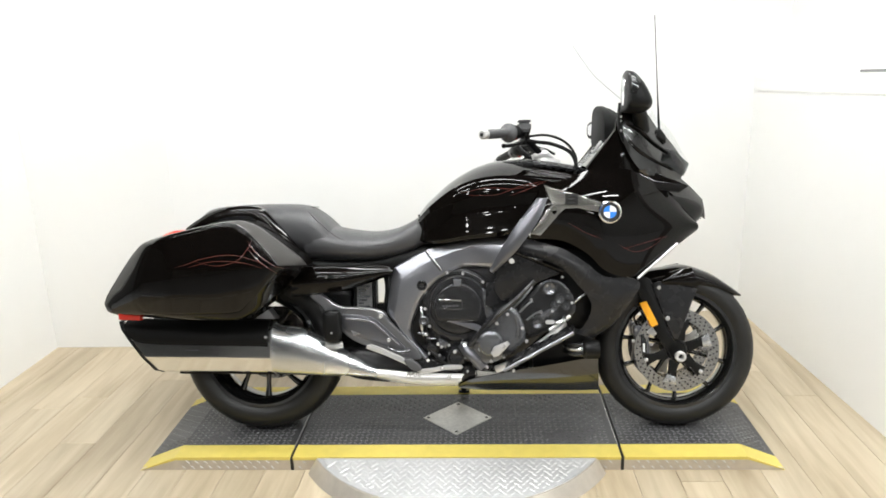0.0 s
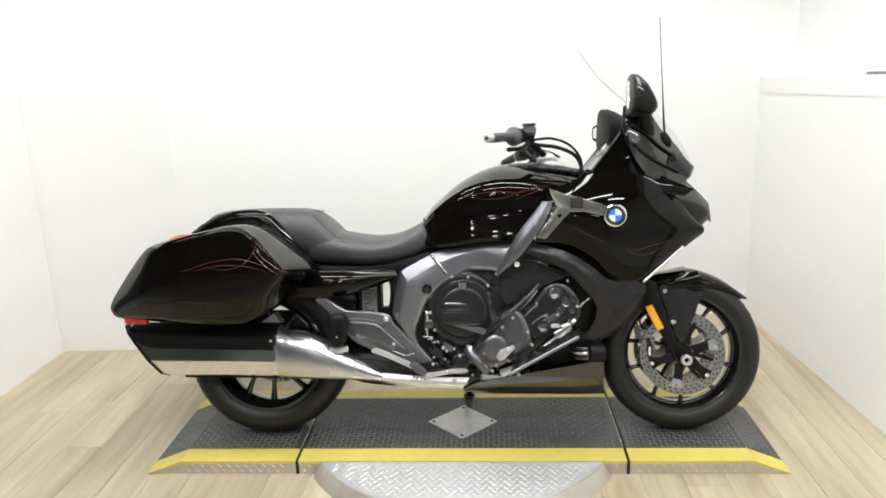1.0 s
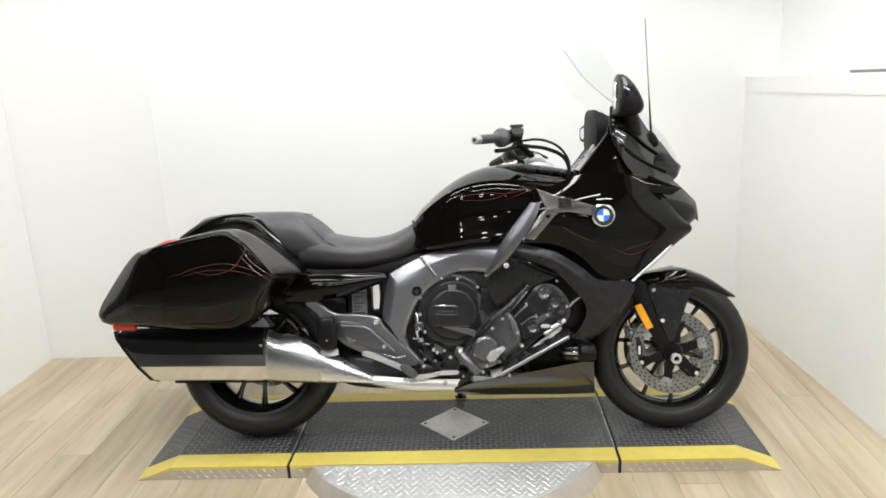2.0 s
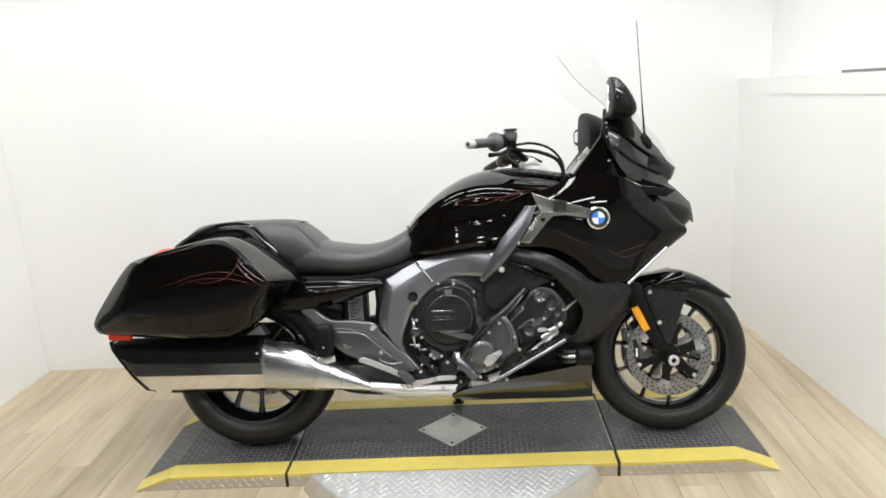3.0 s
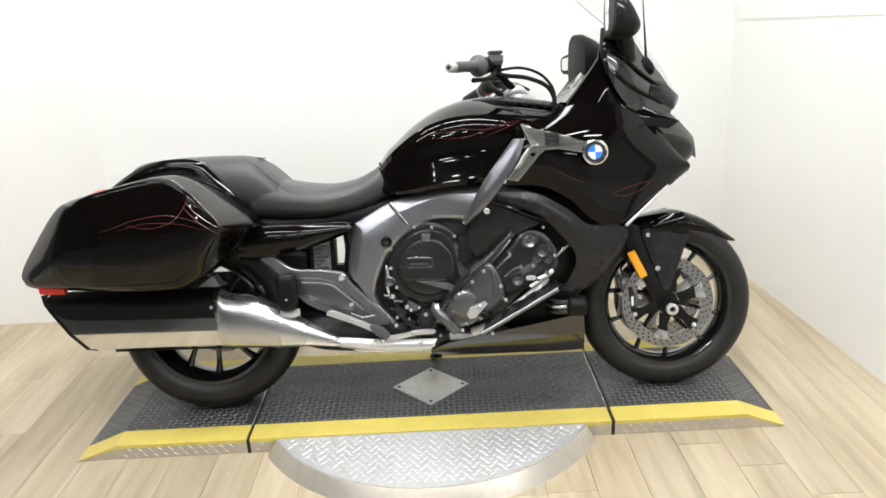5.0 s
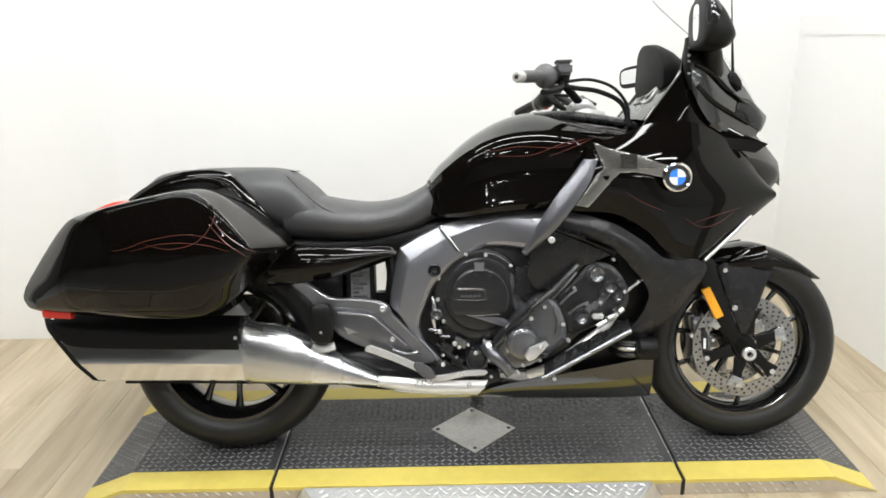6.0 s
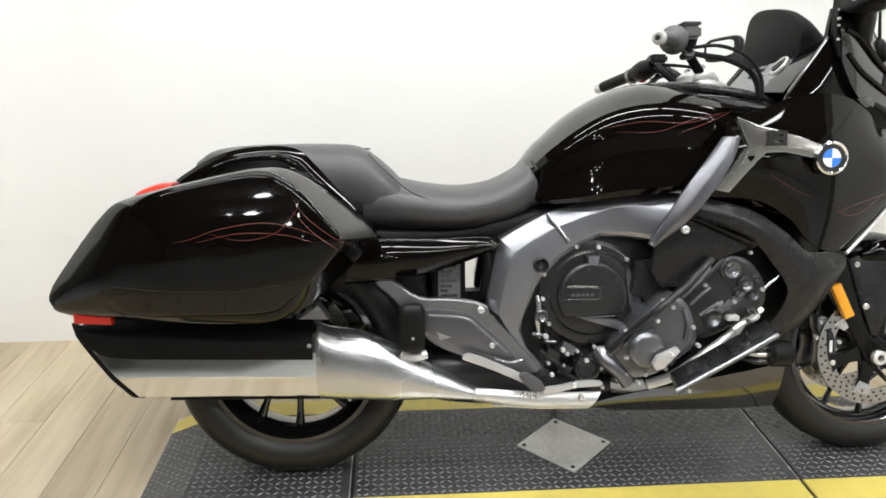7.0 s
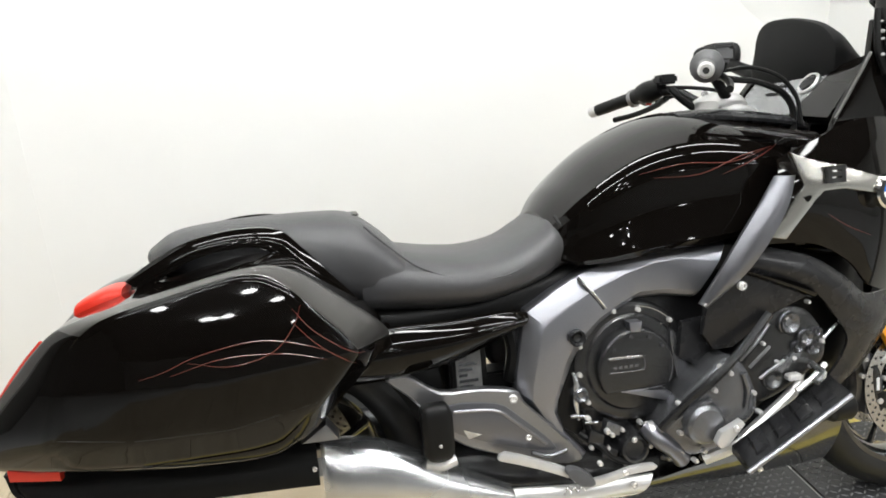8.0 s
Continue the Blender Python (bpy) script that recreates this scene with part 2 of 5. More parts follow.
def skin(rail_a, rail_b, bulge=0.0, thick=0.006, rows=8, steps=6, ease=1.0, side=-1):
    """A curved panel between two rails, bulging sideways, with a thickness."""
    a, b = spline(rail_a, steps), spline(rail_b, steps)
    n = min(len(a), len(b))
    a = [a[round(i * (len(a) - 1) / (n - 1))] for i in range(n)]
    b = [b[round(i * (len(b) - 1) / (n - 1))] for i in range(n)]
    verts, faces = [], []
    for inner in (0, 1):
        for j in range(rows + 1):
            v = j / rows
            for i in range(n):
                p = a[i] * (1 - v) + b[i] * v
                out = bulge * math.sin(math.pi * v) ** ease
                verts.append((p[0], p[1] + side * out - side * inner * thick, p[2]))
    size = (rows + 1) * n
    for j in range(rows):
        for i in range(n - 1):
            q = j * n + i
            faces.append((q, q + 1, q + n + 1, q + n))
            faces.append((size + q, size + q + n, size + q + n + 1, size + q + 1))
    for i in range(n - 1):
        faces.append((i, i + size, i + 1 + size, i + 1))
        q = rows * n + i
        faces.append((q, q + 1, q + 1 + size, q + size))
    for j in range(rows):
        q = j * n
        faces.append((q, q + n, q + n + size, q + size))
        q = j * n + n - 1
        faces.append((q, q + size, q + n + size, q + n))
    return from_lists(verts, faces)


def faceted(rail_a, rail_b, profile, thick):
    """A panel with straight-edged rails; profile of (share from a to b, how far it stands out)."""
    n, verts, faces = len(rail_a), [], []
    for inner in (0, 1):
        for v, out in profile:
            for p, q in zip(rail_a, rail_b):
                verts.append((p[0] + (q[0] - p[0]) * v, p[1] + (q[1] - p[1]) * v - out + inner * thick, p[2] + (q[2] - p[2]) * v))
    rows = len(profile) - 1
    size = (rows + 1) * n
    for j in range(rows):
        for i in range(n - 1):
            q = j * n + i
            faces.append((q, q + 1, q + n + 1, q + n))
            faces.append((size + q, size + q + n, size + q + n + 1, size + q + 1))
    for i in range(n - 1):
        faces.append((i, i + size, i + 1 + size, i + 1))
        q = rows * n + i
        faces.append((q, q + 1, q + 1 + size, q + size))
    for j in range(rows):
        q = j * n
        faces.append((q, q + n, q + n + size, q + size))
        q = j * n + n - 1
        faces.append((q, q + size, q + n + size, q + n))
    return from_lists(verts, faces)


def tilted(bm, x0, z0, by_x, by_z):
    """Leans a panel in or out along its length and height."""
    for v in bm.verts:
        v.co.y += by_x * (v.co.x - x0) + by_z * (v.co.z - z0)
    return bm


def tube(points, radius, sides=10, steps=6, flat=1.0):
    """A round bar along a smooth curve; radius may be a number or one per point."""
    radii = radius if isinstance(radius, (list, tuple)) else [radius] * len(points)
    path = spline([(*p, r) for p, r in zip(points, radii)], steps)
    rings, up = [], Vector((0.123, 0.31, 0.94)).normalized()
    for i, q in enumerate(path):
        here = Vector(q[:3])
        ahead = Vector(path[min(i + 1, len(path) - 1)][:3]) - Vector(path[max(i - 1, 0)][:3])
        ahead.normalize()
        side = ahead.cross(up)
        if side.length < 0.1:
            side = ahead.cross(Vector((1, 0, 0)))
        side.normalize()
        top = side.cross(ahead)
        up = top
        rings.append([here + (side * math.cos(2 * math.pi * k / sides) * flat + top * math.sin(2 * math.pi * k / sides)) * q[3]
                      for k in range(sides)])
    return loft(rings)


def turned(profile, center, axis="y", sides=32, closed=False):
    """A turned piece: profile of (along, radius) about an axis through center."""
    rings = []
    for along, radius in profile:
        ring = []
        for k in range(sides):
            a = 2 * math.pi * k / sides
            u, v = radius * math.cos(a), radius * math.sin(a)
            p = (u, along, v) if axis == "y" else ((along, u, v) if axis == "x" else (u, v, along))
            ring.append(tuple(c + d for c, d in zip(center, p)))
        rings.append(ring)
    if closed:
        rings.append(rings[0])
        bm = loft(rings, cap=False)
        bmesh.ops.remove_doubles(bm, verts=bm.verts, dist=1e-6)
        return bm
    return loft(rings)


def block(x0, x1, y0, y1, z0, z1, round_off=0.0):
    verts = [(x, y, z) for x in (x0, x1) for y in (y0, y1) for z in (z0, z1)]
    bm = from_lists(verts, [(0, 1, 3, 2), (4, 6, 7, 5), (0, 4, 5, 1), (2, 3, 7, 6), (0, 2, 6, 4), (1, 5, 7, 3)])
    if round_off:
        bmesh.ops.bevel(bm, geom=list(bm.edges), offset=round_off, segments=2, affect="EDGES", clamp_overlap=True)
    return bm


def prism(outline, z0, z1):
    """An upright piece with the given plan."""
    n = len(outline)
    verts = [(x, y, z0) for x, y in outline] + [(x, y, z1) for x, y in outline]
    return from_lists(verts, [tuple(range(n))[::-1], tuple(range(n, 2 * n))] + [(i, (i + 1) % n, (i + 1) % n + n, i + n) for i in range(n)])


def bolt(x, y, z, parent, r=0.007, name="bolt", material=None, deep=0.006):
    """A round-headed bolt with a socket, looking to the machine's right side."""
    return part(name, turned([(deep, r), (-deep * 0.4, r), (-deep * 0.8, r * 0.75), (-deep * 0.8, r * 0.42), (-deep * 0.2, r * 0.36)],
                             (x, y, z), sides=10), material or BOLT, parent)


def mirrored(bm):
    other = bm.copy()
    for v in other.verts:
        v.co.y = -v.co.y
    bmesh.ops.reverse_faces(other, faces=other.faces)
    return other


def both(name, bm, material, parent, label="", sharp=32):
    """The same part on both sides of the machine."""
    other = mirrored(bm)
    return part(name, bm, material, parent, label, sharp), part(name, other, material, parent, label, sharp)


def on_surface(obs, outline, lift=0.0012):
    """Drops points given in x and z on to the machine's right-hand surface."""
    from mathutils.bvhtree import BVHTree
    trees = [BVHTree.FromPolygons([v.co for v in o.data.vertices], [p.vertices for p in o.data.polygons]) for o in obs]
    out = []
    for x, z in outline:
        best = None
        for tree in trees:
            hit, normal, _, _ = tree.ray_cast(Vector((x, -2, z)), Vector((0, 1, 0)))
            if hit is not None and (best is None or hit.y < best.y):
                best = hit
        if best is not None:
            out.append((best.x, best.y - lift, best.z))
    return out


# ---------------------------------------------------------------- the room
def structure(name, bm, material, label, category):
    return tagged(part(name, bm, material, None, "", 30), label, category, kind="structure")


TOP = 3.1
structure("wall_west", block(-1.60, -1.445, 0.10, 0.985, 0, TOP), WALL, "plain white painted side wall", "wall")
structure("wall_north", prism([(-1.60, 0.9875), (-0.70, 0.9875), (-0.62, 1.14), (-1.60, 1.14)], 0, TOP), WALL,
          "white painted end wall beside the angled panel", "wall")
structure("wall_back", prism([(-0.70, 0.988), (2.345, 1.47), (2.80, 1.542), (2.80, 1.69), (-0.70, 1.14)], 0, TOP), WALL,
          "bright white painted wall behind the motorcycle", "wall")
def sloped(bm):
    """Lets the tops over a metre fall towards the corner, as the ledge does."""
    for v in bm.verts:
        if 1.0 < v.co.z < 2.0:
            v.co.z += 0.0436 * (1.47 - v.co.y) - 0.035
    return bm


structure("wall_east", sloped(prism([(2.454, -0.40), (2.344, 1.478), (2.52, 1.506), (2.625, -0.40)], 0, 1.2738)), WALL,
          "white painted half-height side wall below the ledge", "wall")
structure("wall_east_upper", prism([(2.625, -0.40), (2.52, 1.507), (2.67, 1.530), (2.785, -0.40)], 0.9, TOP), UPPER,
          "upper side wall set back above the ledge, toned down for weaker light", "wall")
structure("ledge_trim", sloped(prism([(2.450, -0.40), (2.340, 1.477), (2.519, 1.505), (2.624, -0.40)], 1.274, 1.357)), WALL,
          "thick white ledge along the side wall", "ledge")
# a grey strip laid where a shadow line runs along the ledge
structure("ledge_gap", sloped(prism([(2.51, -0.40), (2.47, 0.62), (2.50, 0.62), (2.56, -0.40)], 1.358, 1.370)), LABEL, "thin grey strip standing in for the shadow line on the ledge", "strip")
# partitions and walls out of view, added to keep the reflections dark
structure("wall_partition_west", block(-7.0, -1.605, 0.10, 0.25, 0, 3.6), SHOP, "unseen grey partition beside the white booth, added for dark reflections", "wall")
structure("wall_partition_east", block(2.63, 8.0, -0.56, -0.405, 0, 3.6), SHOP, "unseen grey partition beside the white booth, added for dark reflections", "wall")
structure("wall_shop_west", block(-7.15, -7.0, -13.0, 0.25, 0, 3.6), SHOP, "unseen grey workshop wall, added for dark reflections", "wall")
# pale walls out of view, added to brighten what metal and paint reflect
structure("wall_shop_east", block(8.0, 8.15, -13.0, -0.4, 0, 3.6), SHOP_PALE, "unseen pale workshop wall, added for bright reflections", "wall")
structure("wall_south", block(-7.0, 8.0, -13.15, -13.0, 0, 3.6), SHOP_PALE, "unseen pale far wall of the workshop, added for bright reflections", "wall")
# ceilings and soffit out of view, toned for what the gloss reflects
structure("ceiling", block(-1.60, 2.86, -2.05, 1.70, TOP, TOP + 0.12), CEIL, "unseen dark booth ceiling, toned for dark reflections", "ceiling")
structure("ceiling_shop", block(-7.0, 8.0, -13.0, 0.25, 3.6, 3.72), CEIL, "unseen dark workshop ceiling, toned for dark reflections", "ceiling")
structure("soffit", block(-1.60, 2.86, -2.06, -2.05, TOP, 3.6), SHOP, "unseen grey soffit added over the booth opening", "soffit")
# grey floor out of view, added for the chrome to reflect
structure("floor_shop", block(-7.0, 8.0, -13.0, -3.2, -0.15, -0.001), CONCRETE, "unseen grey concrete workshop floor, added for reflections", "floor")
structure("floor_shop_west", block(-7.0, -1.605, -3.2, 0.09, -0.15, -0.001), CONCRETE, "unseen grey concrete workshop floor, added for reflections", "floor")
structure("floor_shop_east", block(3.11, 8.0, -3.2, -0.57, -0.15, -0.001), CONCRETE, "unseen grey concrete workshop floor, added for reflections", "floor")
floor = structure("floor", block(-1.60, 3.10, -3.195, 1.62, -0.15, -0.0045), GAP, "light oak vinyl plank floor", "floor")


# ---------------------------------------------------------------- the ceiling lights
def ceiling_tube(x, y, length, watts, turn=0, top=TOP):
    root = tagged(new("ceiling_light"), "unseen white tube light with a glowing diffuser under the ceiling", "ceiling light", "tube lights")
    root.matrix_basis = pose(x, y, top, 0, 0, turn)
    part("housing", block(-length / 2, length / 2, -0.06, 0.06, -0.05, 0, 0.006), WHITE, root)
    part("diffuser", block(-length / 2 + 0.02, length / 2 - 0.02, -0.04, 0.04, -0.062, -0.051), GLOW, root, "glowing white diffuser")
    lamp = bpy.data.lights.new("tube_lamp", "AREA")
    lamp.shape, lamp.size, lamp.size_y, lamp.energy, lamp.color = "RECTANGLE", length, 0.10, watts, (0.985, 1.0, 0.99)
    ob = new("tube_lamp", lamp)
    ob.matrix_basis = pose(x, y, top - 0.07, 0, 0, turn)


def ceiling_bulb(x, y, top):
    root = tagged(new("ceiling_spot"), "small bright round bulb hanging under the ceiling", "ceiling spot", "round spots")
    root.matrix_basis = pose(x, y, top)
    part("socket", turned([(0, 0.03), (-0.05, 0.03), (-0.07, 0.022)], (0, 0, 0), "z", 16), WHITE, root)
    part("bulb", turned([(-0.07, 0.03), (-0.09, 0.06), (-0.13, 0.075), (-0.165, 0.06), (-0.185, 0.02)], (0, 0, 0), "z", 16), BRIGHT, root, "glowing round bulb")


for tx, share in ((-0.65, 0.80), (0.62, 1.20), (1.89, 0.85)):
    for ty in (-0.45, -1.30):
        ceiling_tube(tx, ty, 1.20, BOOTH * share)
# tubes out of view with no known source, added to brighten the back wall
for tx in (-0.15, 0.75, 1.6):
    ceiling_tube(tx, 0.45, 1.15, WASH)
# the three past x = 5 are added to brighten the unseen east wall
for tx, ty, power in ((-1.8, -3.1, 34.0), (0.6, -3.1, 34.0), (3.0, -3.1, 40.0), (5.2, -3.6, 48.0), (6.4, -6.5, 60.0), (6.4, -9.5, 60.0)):
    ceiling_tube(tx, ty, 2.2, power, 0, 3.6)
for bx, by in ((-1.05, -4.45), (-0.70, -5.30), (-1.35, -5.60), (-0.50, -6.20), (-1.10, -6.90), (-0.35, -9.0), (3.4, -10.6)):
    ceiling_bulb(bx, by, 3.6)


# ---------------------------------------------------------------- the platform
ZP = 0.055
X0, X1, F0, F1 = -0.434, 1.957, -0.295, 1.822
Y0, Y1, YA, YB = -0.222, 0.368, -0.133, 0.288
JL, JR = 0.149, 1.375


def lugs(spots, length, width, high, slope=lambda x: 0.0):
    """Raised lozenge bars; spots of (x, y, z, angle)."""
    verts, faces = [], []
    for x, y, z, a in spots:
        b, c, s = len(verts), math.cos(a), math.sin(a)
        for u, v, h in ((-length, 0, 0), (0, -width, 0), (length, 0, 0), (0, width, 0), (-length * 0.45, 0, high), (length * 0.45, 0, high)):
            verts.append((x + u * c - v * s, y + u * s + v * c, z + h + slope(x)))
        for f in ((0, 1, 4), (1, 5, 4), (1, 2, 5), (2, 3, 5), (3, 4, 5), (3, 0, 4)):
            faces.append(tuple(b + i for i in f))
    bm = bmesh.new()
    vs = [bm.verts.new(v) for v in verts]
    for f in faces:
        bm.faces.new([vs[i] for i in f])
    return bm


platform = tagged(new("display_platform"), "low black tread-plate motorcycle platform with yellow edges on the oak floor", "platform")


def drop(x):
    """How far the sloping ends fall."""
    if x < F0:
        return -ZP * min(1, (F0 - x) / (F0 - X0)) * 0.97
    if x > F1:
        return -ZP * min(1, (x - F1) / (X1 - F1)) * 0.97
    return 0.0


def deck(x0, x1, y0, y1, z, thick, material, name, label="", parent=platform):
    """A strip of the top that follows the sloping ends."""
    xs = sorted({x0, x1, *[q for q in (F0, F1) if x0 < q < x1]})
    verts, faces = [], []
    for x in xs:
        h = z + drop(x)
        verts += [(x, y0, h), (x, y1, h), (x, y1, max(h - thick, 0.0005)), (x, y0, max(h - thick, 0.0005))]
    for i in range(len(xs) - 1):
        for k in range(4):
            a, b = i * 4 + k, i * 4 + (k + 1) % 4
            faces.append((a, b, b + 4, a + 4))
    faces += [(0, 1, 2, 3), tuple(range(len(verts) - 4, len(verts)))]
    return part(name, from_lists(verts, faces), material, parent, label, 20)


for x0, x1 in ((X0, JL - 0.006), (JL + 0.006, JR - 0.006), (JR + 0.006, X1)):
    panel = deck(x0, x1, YA, YB, ZP, 0.012, MAT_BLACK, "deck_panel", "black tread-plate deck section")
    deck(x0, x1, Y0, YA, ZP + 0.0005, 0.012, YELLOW, "edge_stripe", "yellow painted safety edge")
    deck(x0, x1, YB, Y1, ZP + 0.0005, 0.012, YELLOW, "edge_stripe", "yellow painted safety edge")
    # skirts down to the floor
    for y, out in ((Y0 + 0.004, 0.004), (Y1 - 0.004, -0.004)):
        xs = sorted({x0, x1, *[q for q in (F0, F1) if x0 < q < x1]})
        verts, faces = [], []
        for x in xs:
            h = max(ZP + drop(x) - 0.004, 0.003)
            verts += [(x, y, 0), (x, y, h), (x, y + out * 2, h), (x, y + out * 2, 0)]
        for i in range(len(xs) - 1):
            for k in range(4):
                a, b = i * 4 + k, i * 4 + (k + 1) % 4
                faces.append((a, b, b + 4, a + 4))
        faces += [(0, 1, 2, 3), tuple(range(len(verts) - 4, len(verts)))]
        skirt = part("skirt", from_lists(verts, faces), SKIRT, platform, "scuffed diamond-plate skirt", 20)
    step, spots = 0.0205, []
    nx = int((x1 - x0 - 0.02) / step)
    for i in range(nx):
        for j in range(int((YB - YA - 0.01) / step)):
            x, y = x0 + 0.014 + i * step, YA + 0.012 + j * step
            spots.append((x, y, ZP, radians(38 if (i + j) % 2 else -38)))
    tagged(part("tread_pattern", lugs(spots, 0.0105, 0.0036, 0.0022, drop), TREAD, panel, "", 20), kind="stuff")
part("joint_strip", block(JL - 0.0055, JL + 0.0055, Y0 + 0.002, Y1, 0.0, ZP - 0.006), GAP, platform, "dark joint between deck sections")
part("joint_strip", block(JR - 0.0055, JR + 0.0055, Y0 + 0.002, Y1, 0.0, ZP - 0.006), GAP, platform, "dark joint between deck sections")
for x in (JL, JR):
    part("joint_edge", block(x - 0.006, x - 0.0035, YA - 0.01, YB, ZP - 0.01, ZP + 0.0015), BOLT, platform, "bright worn metal edge")
part("deck_core", block(F0 + 0.01, F1 - 0.01, Y0 + 0.03, Y1 - 0.03, 0.0, ZP - 0.014), GAP, platform)

# the square plate set cornerwise in the middle
inlay = part("inlay_plate", prism([(0.763 + 0.140 * math.cos(a), 0.073 + 0.137 * math.sin(a)) for a in (0, math.pi / 2, math.pi, -math.pi / 2)], ZP - 0.002, ZP + 0.004),
             ALU_FLAT, platform, "scuffed bare metal square plate", 20)
for sx, sy in ((-0.118, 0), (0.118, 0), (0, -0.115), (0, 0.115)):
    part("screw", turned([(0.0035, 0.007), (0.0052, 0.006), (0.0052, 0.002)], (0.763 + sx, 0.073 + sy, ZP), "z", 12), GAP, inlay)

# the round turntable plate that shows in front
RT, CX, CY = 0.60, 0.763, 0.075
ends = [math.asin((Y0 - 0.004 - CY) / RT)]
arc = [math.pi - ends[0] + (2 * ends[0] + math.pi) * 0 + k * (math.pi + 2 * ends[0]) / 48 for k in range(49)]
rings = []
for z, grow in ((0.0, 0.035), (0.046, 0.004), (0.05, 0.0)):
    rings.append([(CX + (RT + grow) * math.cos(a), min(CY + (RT + grow) * math.sin(a), Y0 - 0.003), z) for a in arc])
turntable = tagged(part("turntable", loft(rings), SKIRT, None, "", 24), "round diamond-plate turntable disc under the platform", "turntable")
top_plate = part("top_plate", loft([[(CX + (RT - 0.004) * math.cos(a), min(CY + (RT - 0.004) * math.sin(a), Y0 - 0.0035), z) for a in arc] for z in (0.0505, 0.053)]),
                 ALU, turntable, "bright diamond-plate top", 20)
spots = []
for i in range(-30, 31):
    for j in range(0, 24):
        x, y = CX + i * 0.027 + (j % 2) * 0.0135, Y0 - 0.018 - j * 0.019
        if (x - CX) ** 2 + (y - CY) ** 2 < (RT - 0.02) ** 2:
            spots.append((x, y, 0.053, radians(42 if i % 2 else -42)))
tagged(part("tread_pattern", lugs(spots, 0.0128, 0.0044, 0.0020), ALU, top_plate, "", 20), kind="stuff")
# lozenges on the upright skirt
for x0, x1 in ((F0 + 0.02, JL - 0.03), (JL + 0.02, CX - 0.54), (CX + 0.54, JR - 0.02), (JR + 0.03, F1 - 0.02)):
    spots = []
    for i in range(int((x1 - x0) / 0.034)):
        for j in range(2):
            spots.append((x0 + 0.01 + i * 0.034 + j * 0.017, 0.014 + j * 0.022, 0, radians(-40 if (i + j) % 2 else -40)))
    bm = lugs(spots, 0.011, 0.0035, 0.002)
    for v in bm.verts:
        v.co = Vector((v.co.x, Y0 - 0.0002 - v.co.z, v.co.y))
    tagged(part("skirt_tread", bm, ALU, platform, "", 20), kind="stuff")


# ---------------------------------------------------------------- the motorcycle
# x forward from the rear contact, y to the machine's left, z up along its leaning middle plane
bike = tagged(new("motorcycle"), "black metallic touring motorcycle with saddlebags leaning on its side stand", "motorcycle")
bike.matrix_basis = pose(0, 0.04, ZP + 0.004, -12, 0, 0)


def rounded(points, steps=4):
    return [tuple(p) for p in spline(points, steps, closed=True)]


def wheel(name, center, radius, half, rim_r, spokes, spoke_w, label):
    x, y, z = center
    hub = turned([(-0.075, 0.020), (-0.075, 0.034), (-0.05, 0.042), (0.05, 0.042), (0.075, 0.034), (0.075, 0.020)], center, sides=24)
    root = part(name, hub, PLASTIC, bike, label)
    tall = radius - rim_r
    tyre = [(-half * 0.80, rim_r), (-half * 0.99, rim_r + tall * 0.28), (-half, rim_r + tall * 0.5), (-half * 0.9, rim_r + tall * 0.72),
            (-half * 0.62, rim_r + tall * 0.92), (-half * 0.3, rim_r + tall * 0.985), (0, radius)]
    tyre = tyre + [(-a, r) for a, r in tyre[-2::-1]] + [(half * 0.5, rim_r - 0.008), (-half * 0.5, rim_r - 0.008)]
    rubber = part("tyre", turned(tyre, center, sides=72, closed=True), RUBBER, root, "worn black rubber tyre", 50)
    # cut tread grooves, as narrow dark bars let into the crown
    for k in range(26):
        a = 2 * math.pi * k / 26
        for s in (-1, 1):
            path = []
            for u, w in ((0.25, 0.0), (0.5, 0.05), (0.72, 0.11)):
                r = rim_r + tall * (0.99 - 0.28 * max(0, u - 0.3) / 0.42 * 0.62)
                path.append((x + r * math.cos(a + w), y + s * half * u, z + r * math.sin(a + w)))
            part("tread_groove", tube(path, 0.0022, 5, 2), GAP, rubber)
    h = half * 0.86
    part("rim", turned([(-h, rim_r + 0.006), (-h, rim_r - 0.006), (-h * 0.75, rim_r - 0.018), (-h * 0.4, rim_r - 0.026), (h * 0.4, rim_r - 0.026),
                        (h * 0.75, rim_r - 0.018), (h, rim_r - 0.006), (h, rim_r + 0.006), (h * 0.85, rim_r + 0.004), (0, rim_r - 0.012), (-h * 0.85, rim_r + 0.004)],
                       center, sides=72, closed=True), RIM, root, "gloss black cast rim", 40)
    for k in range(spokes):
        pair = 1 if k % 2 else -1
        a0 = 2 * math.pi * (k - (k % 2)) / spokes + pair * 0.22
        a1 = 2 * math.pi * (k - (k % 2)) / spokes + pair * 0.36 + 0.06
        points = [(x + r * math.cos(a0 + (a1 - a0) * t), y - 0.012, z + r * math.sin(a0 + (a1 - a0) * t))
                  for r, t in ((0.036, 0), (0.09, 0.3), (0.15, 0.7), (rim_r - 0.016, 1.0))]
        part("spoke", tube(points, [spoke_w * 1.25, spoke_w, spoke_w * 0.8, spoke_w * 1.25], 8, 4, 1.0), RIM, root, "", 50)
    return root


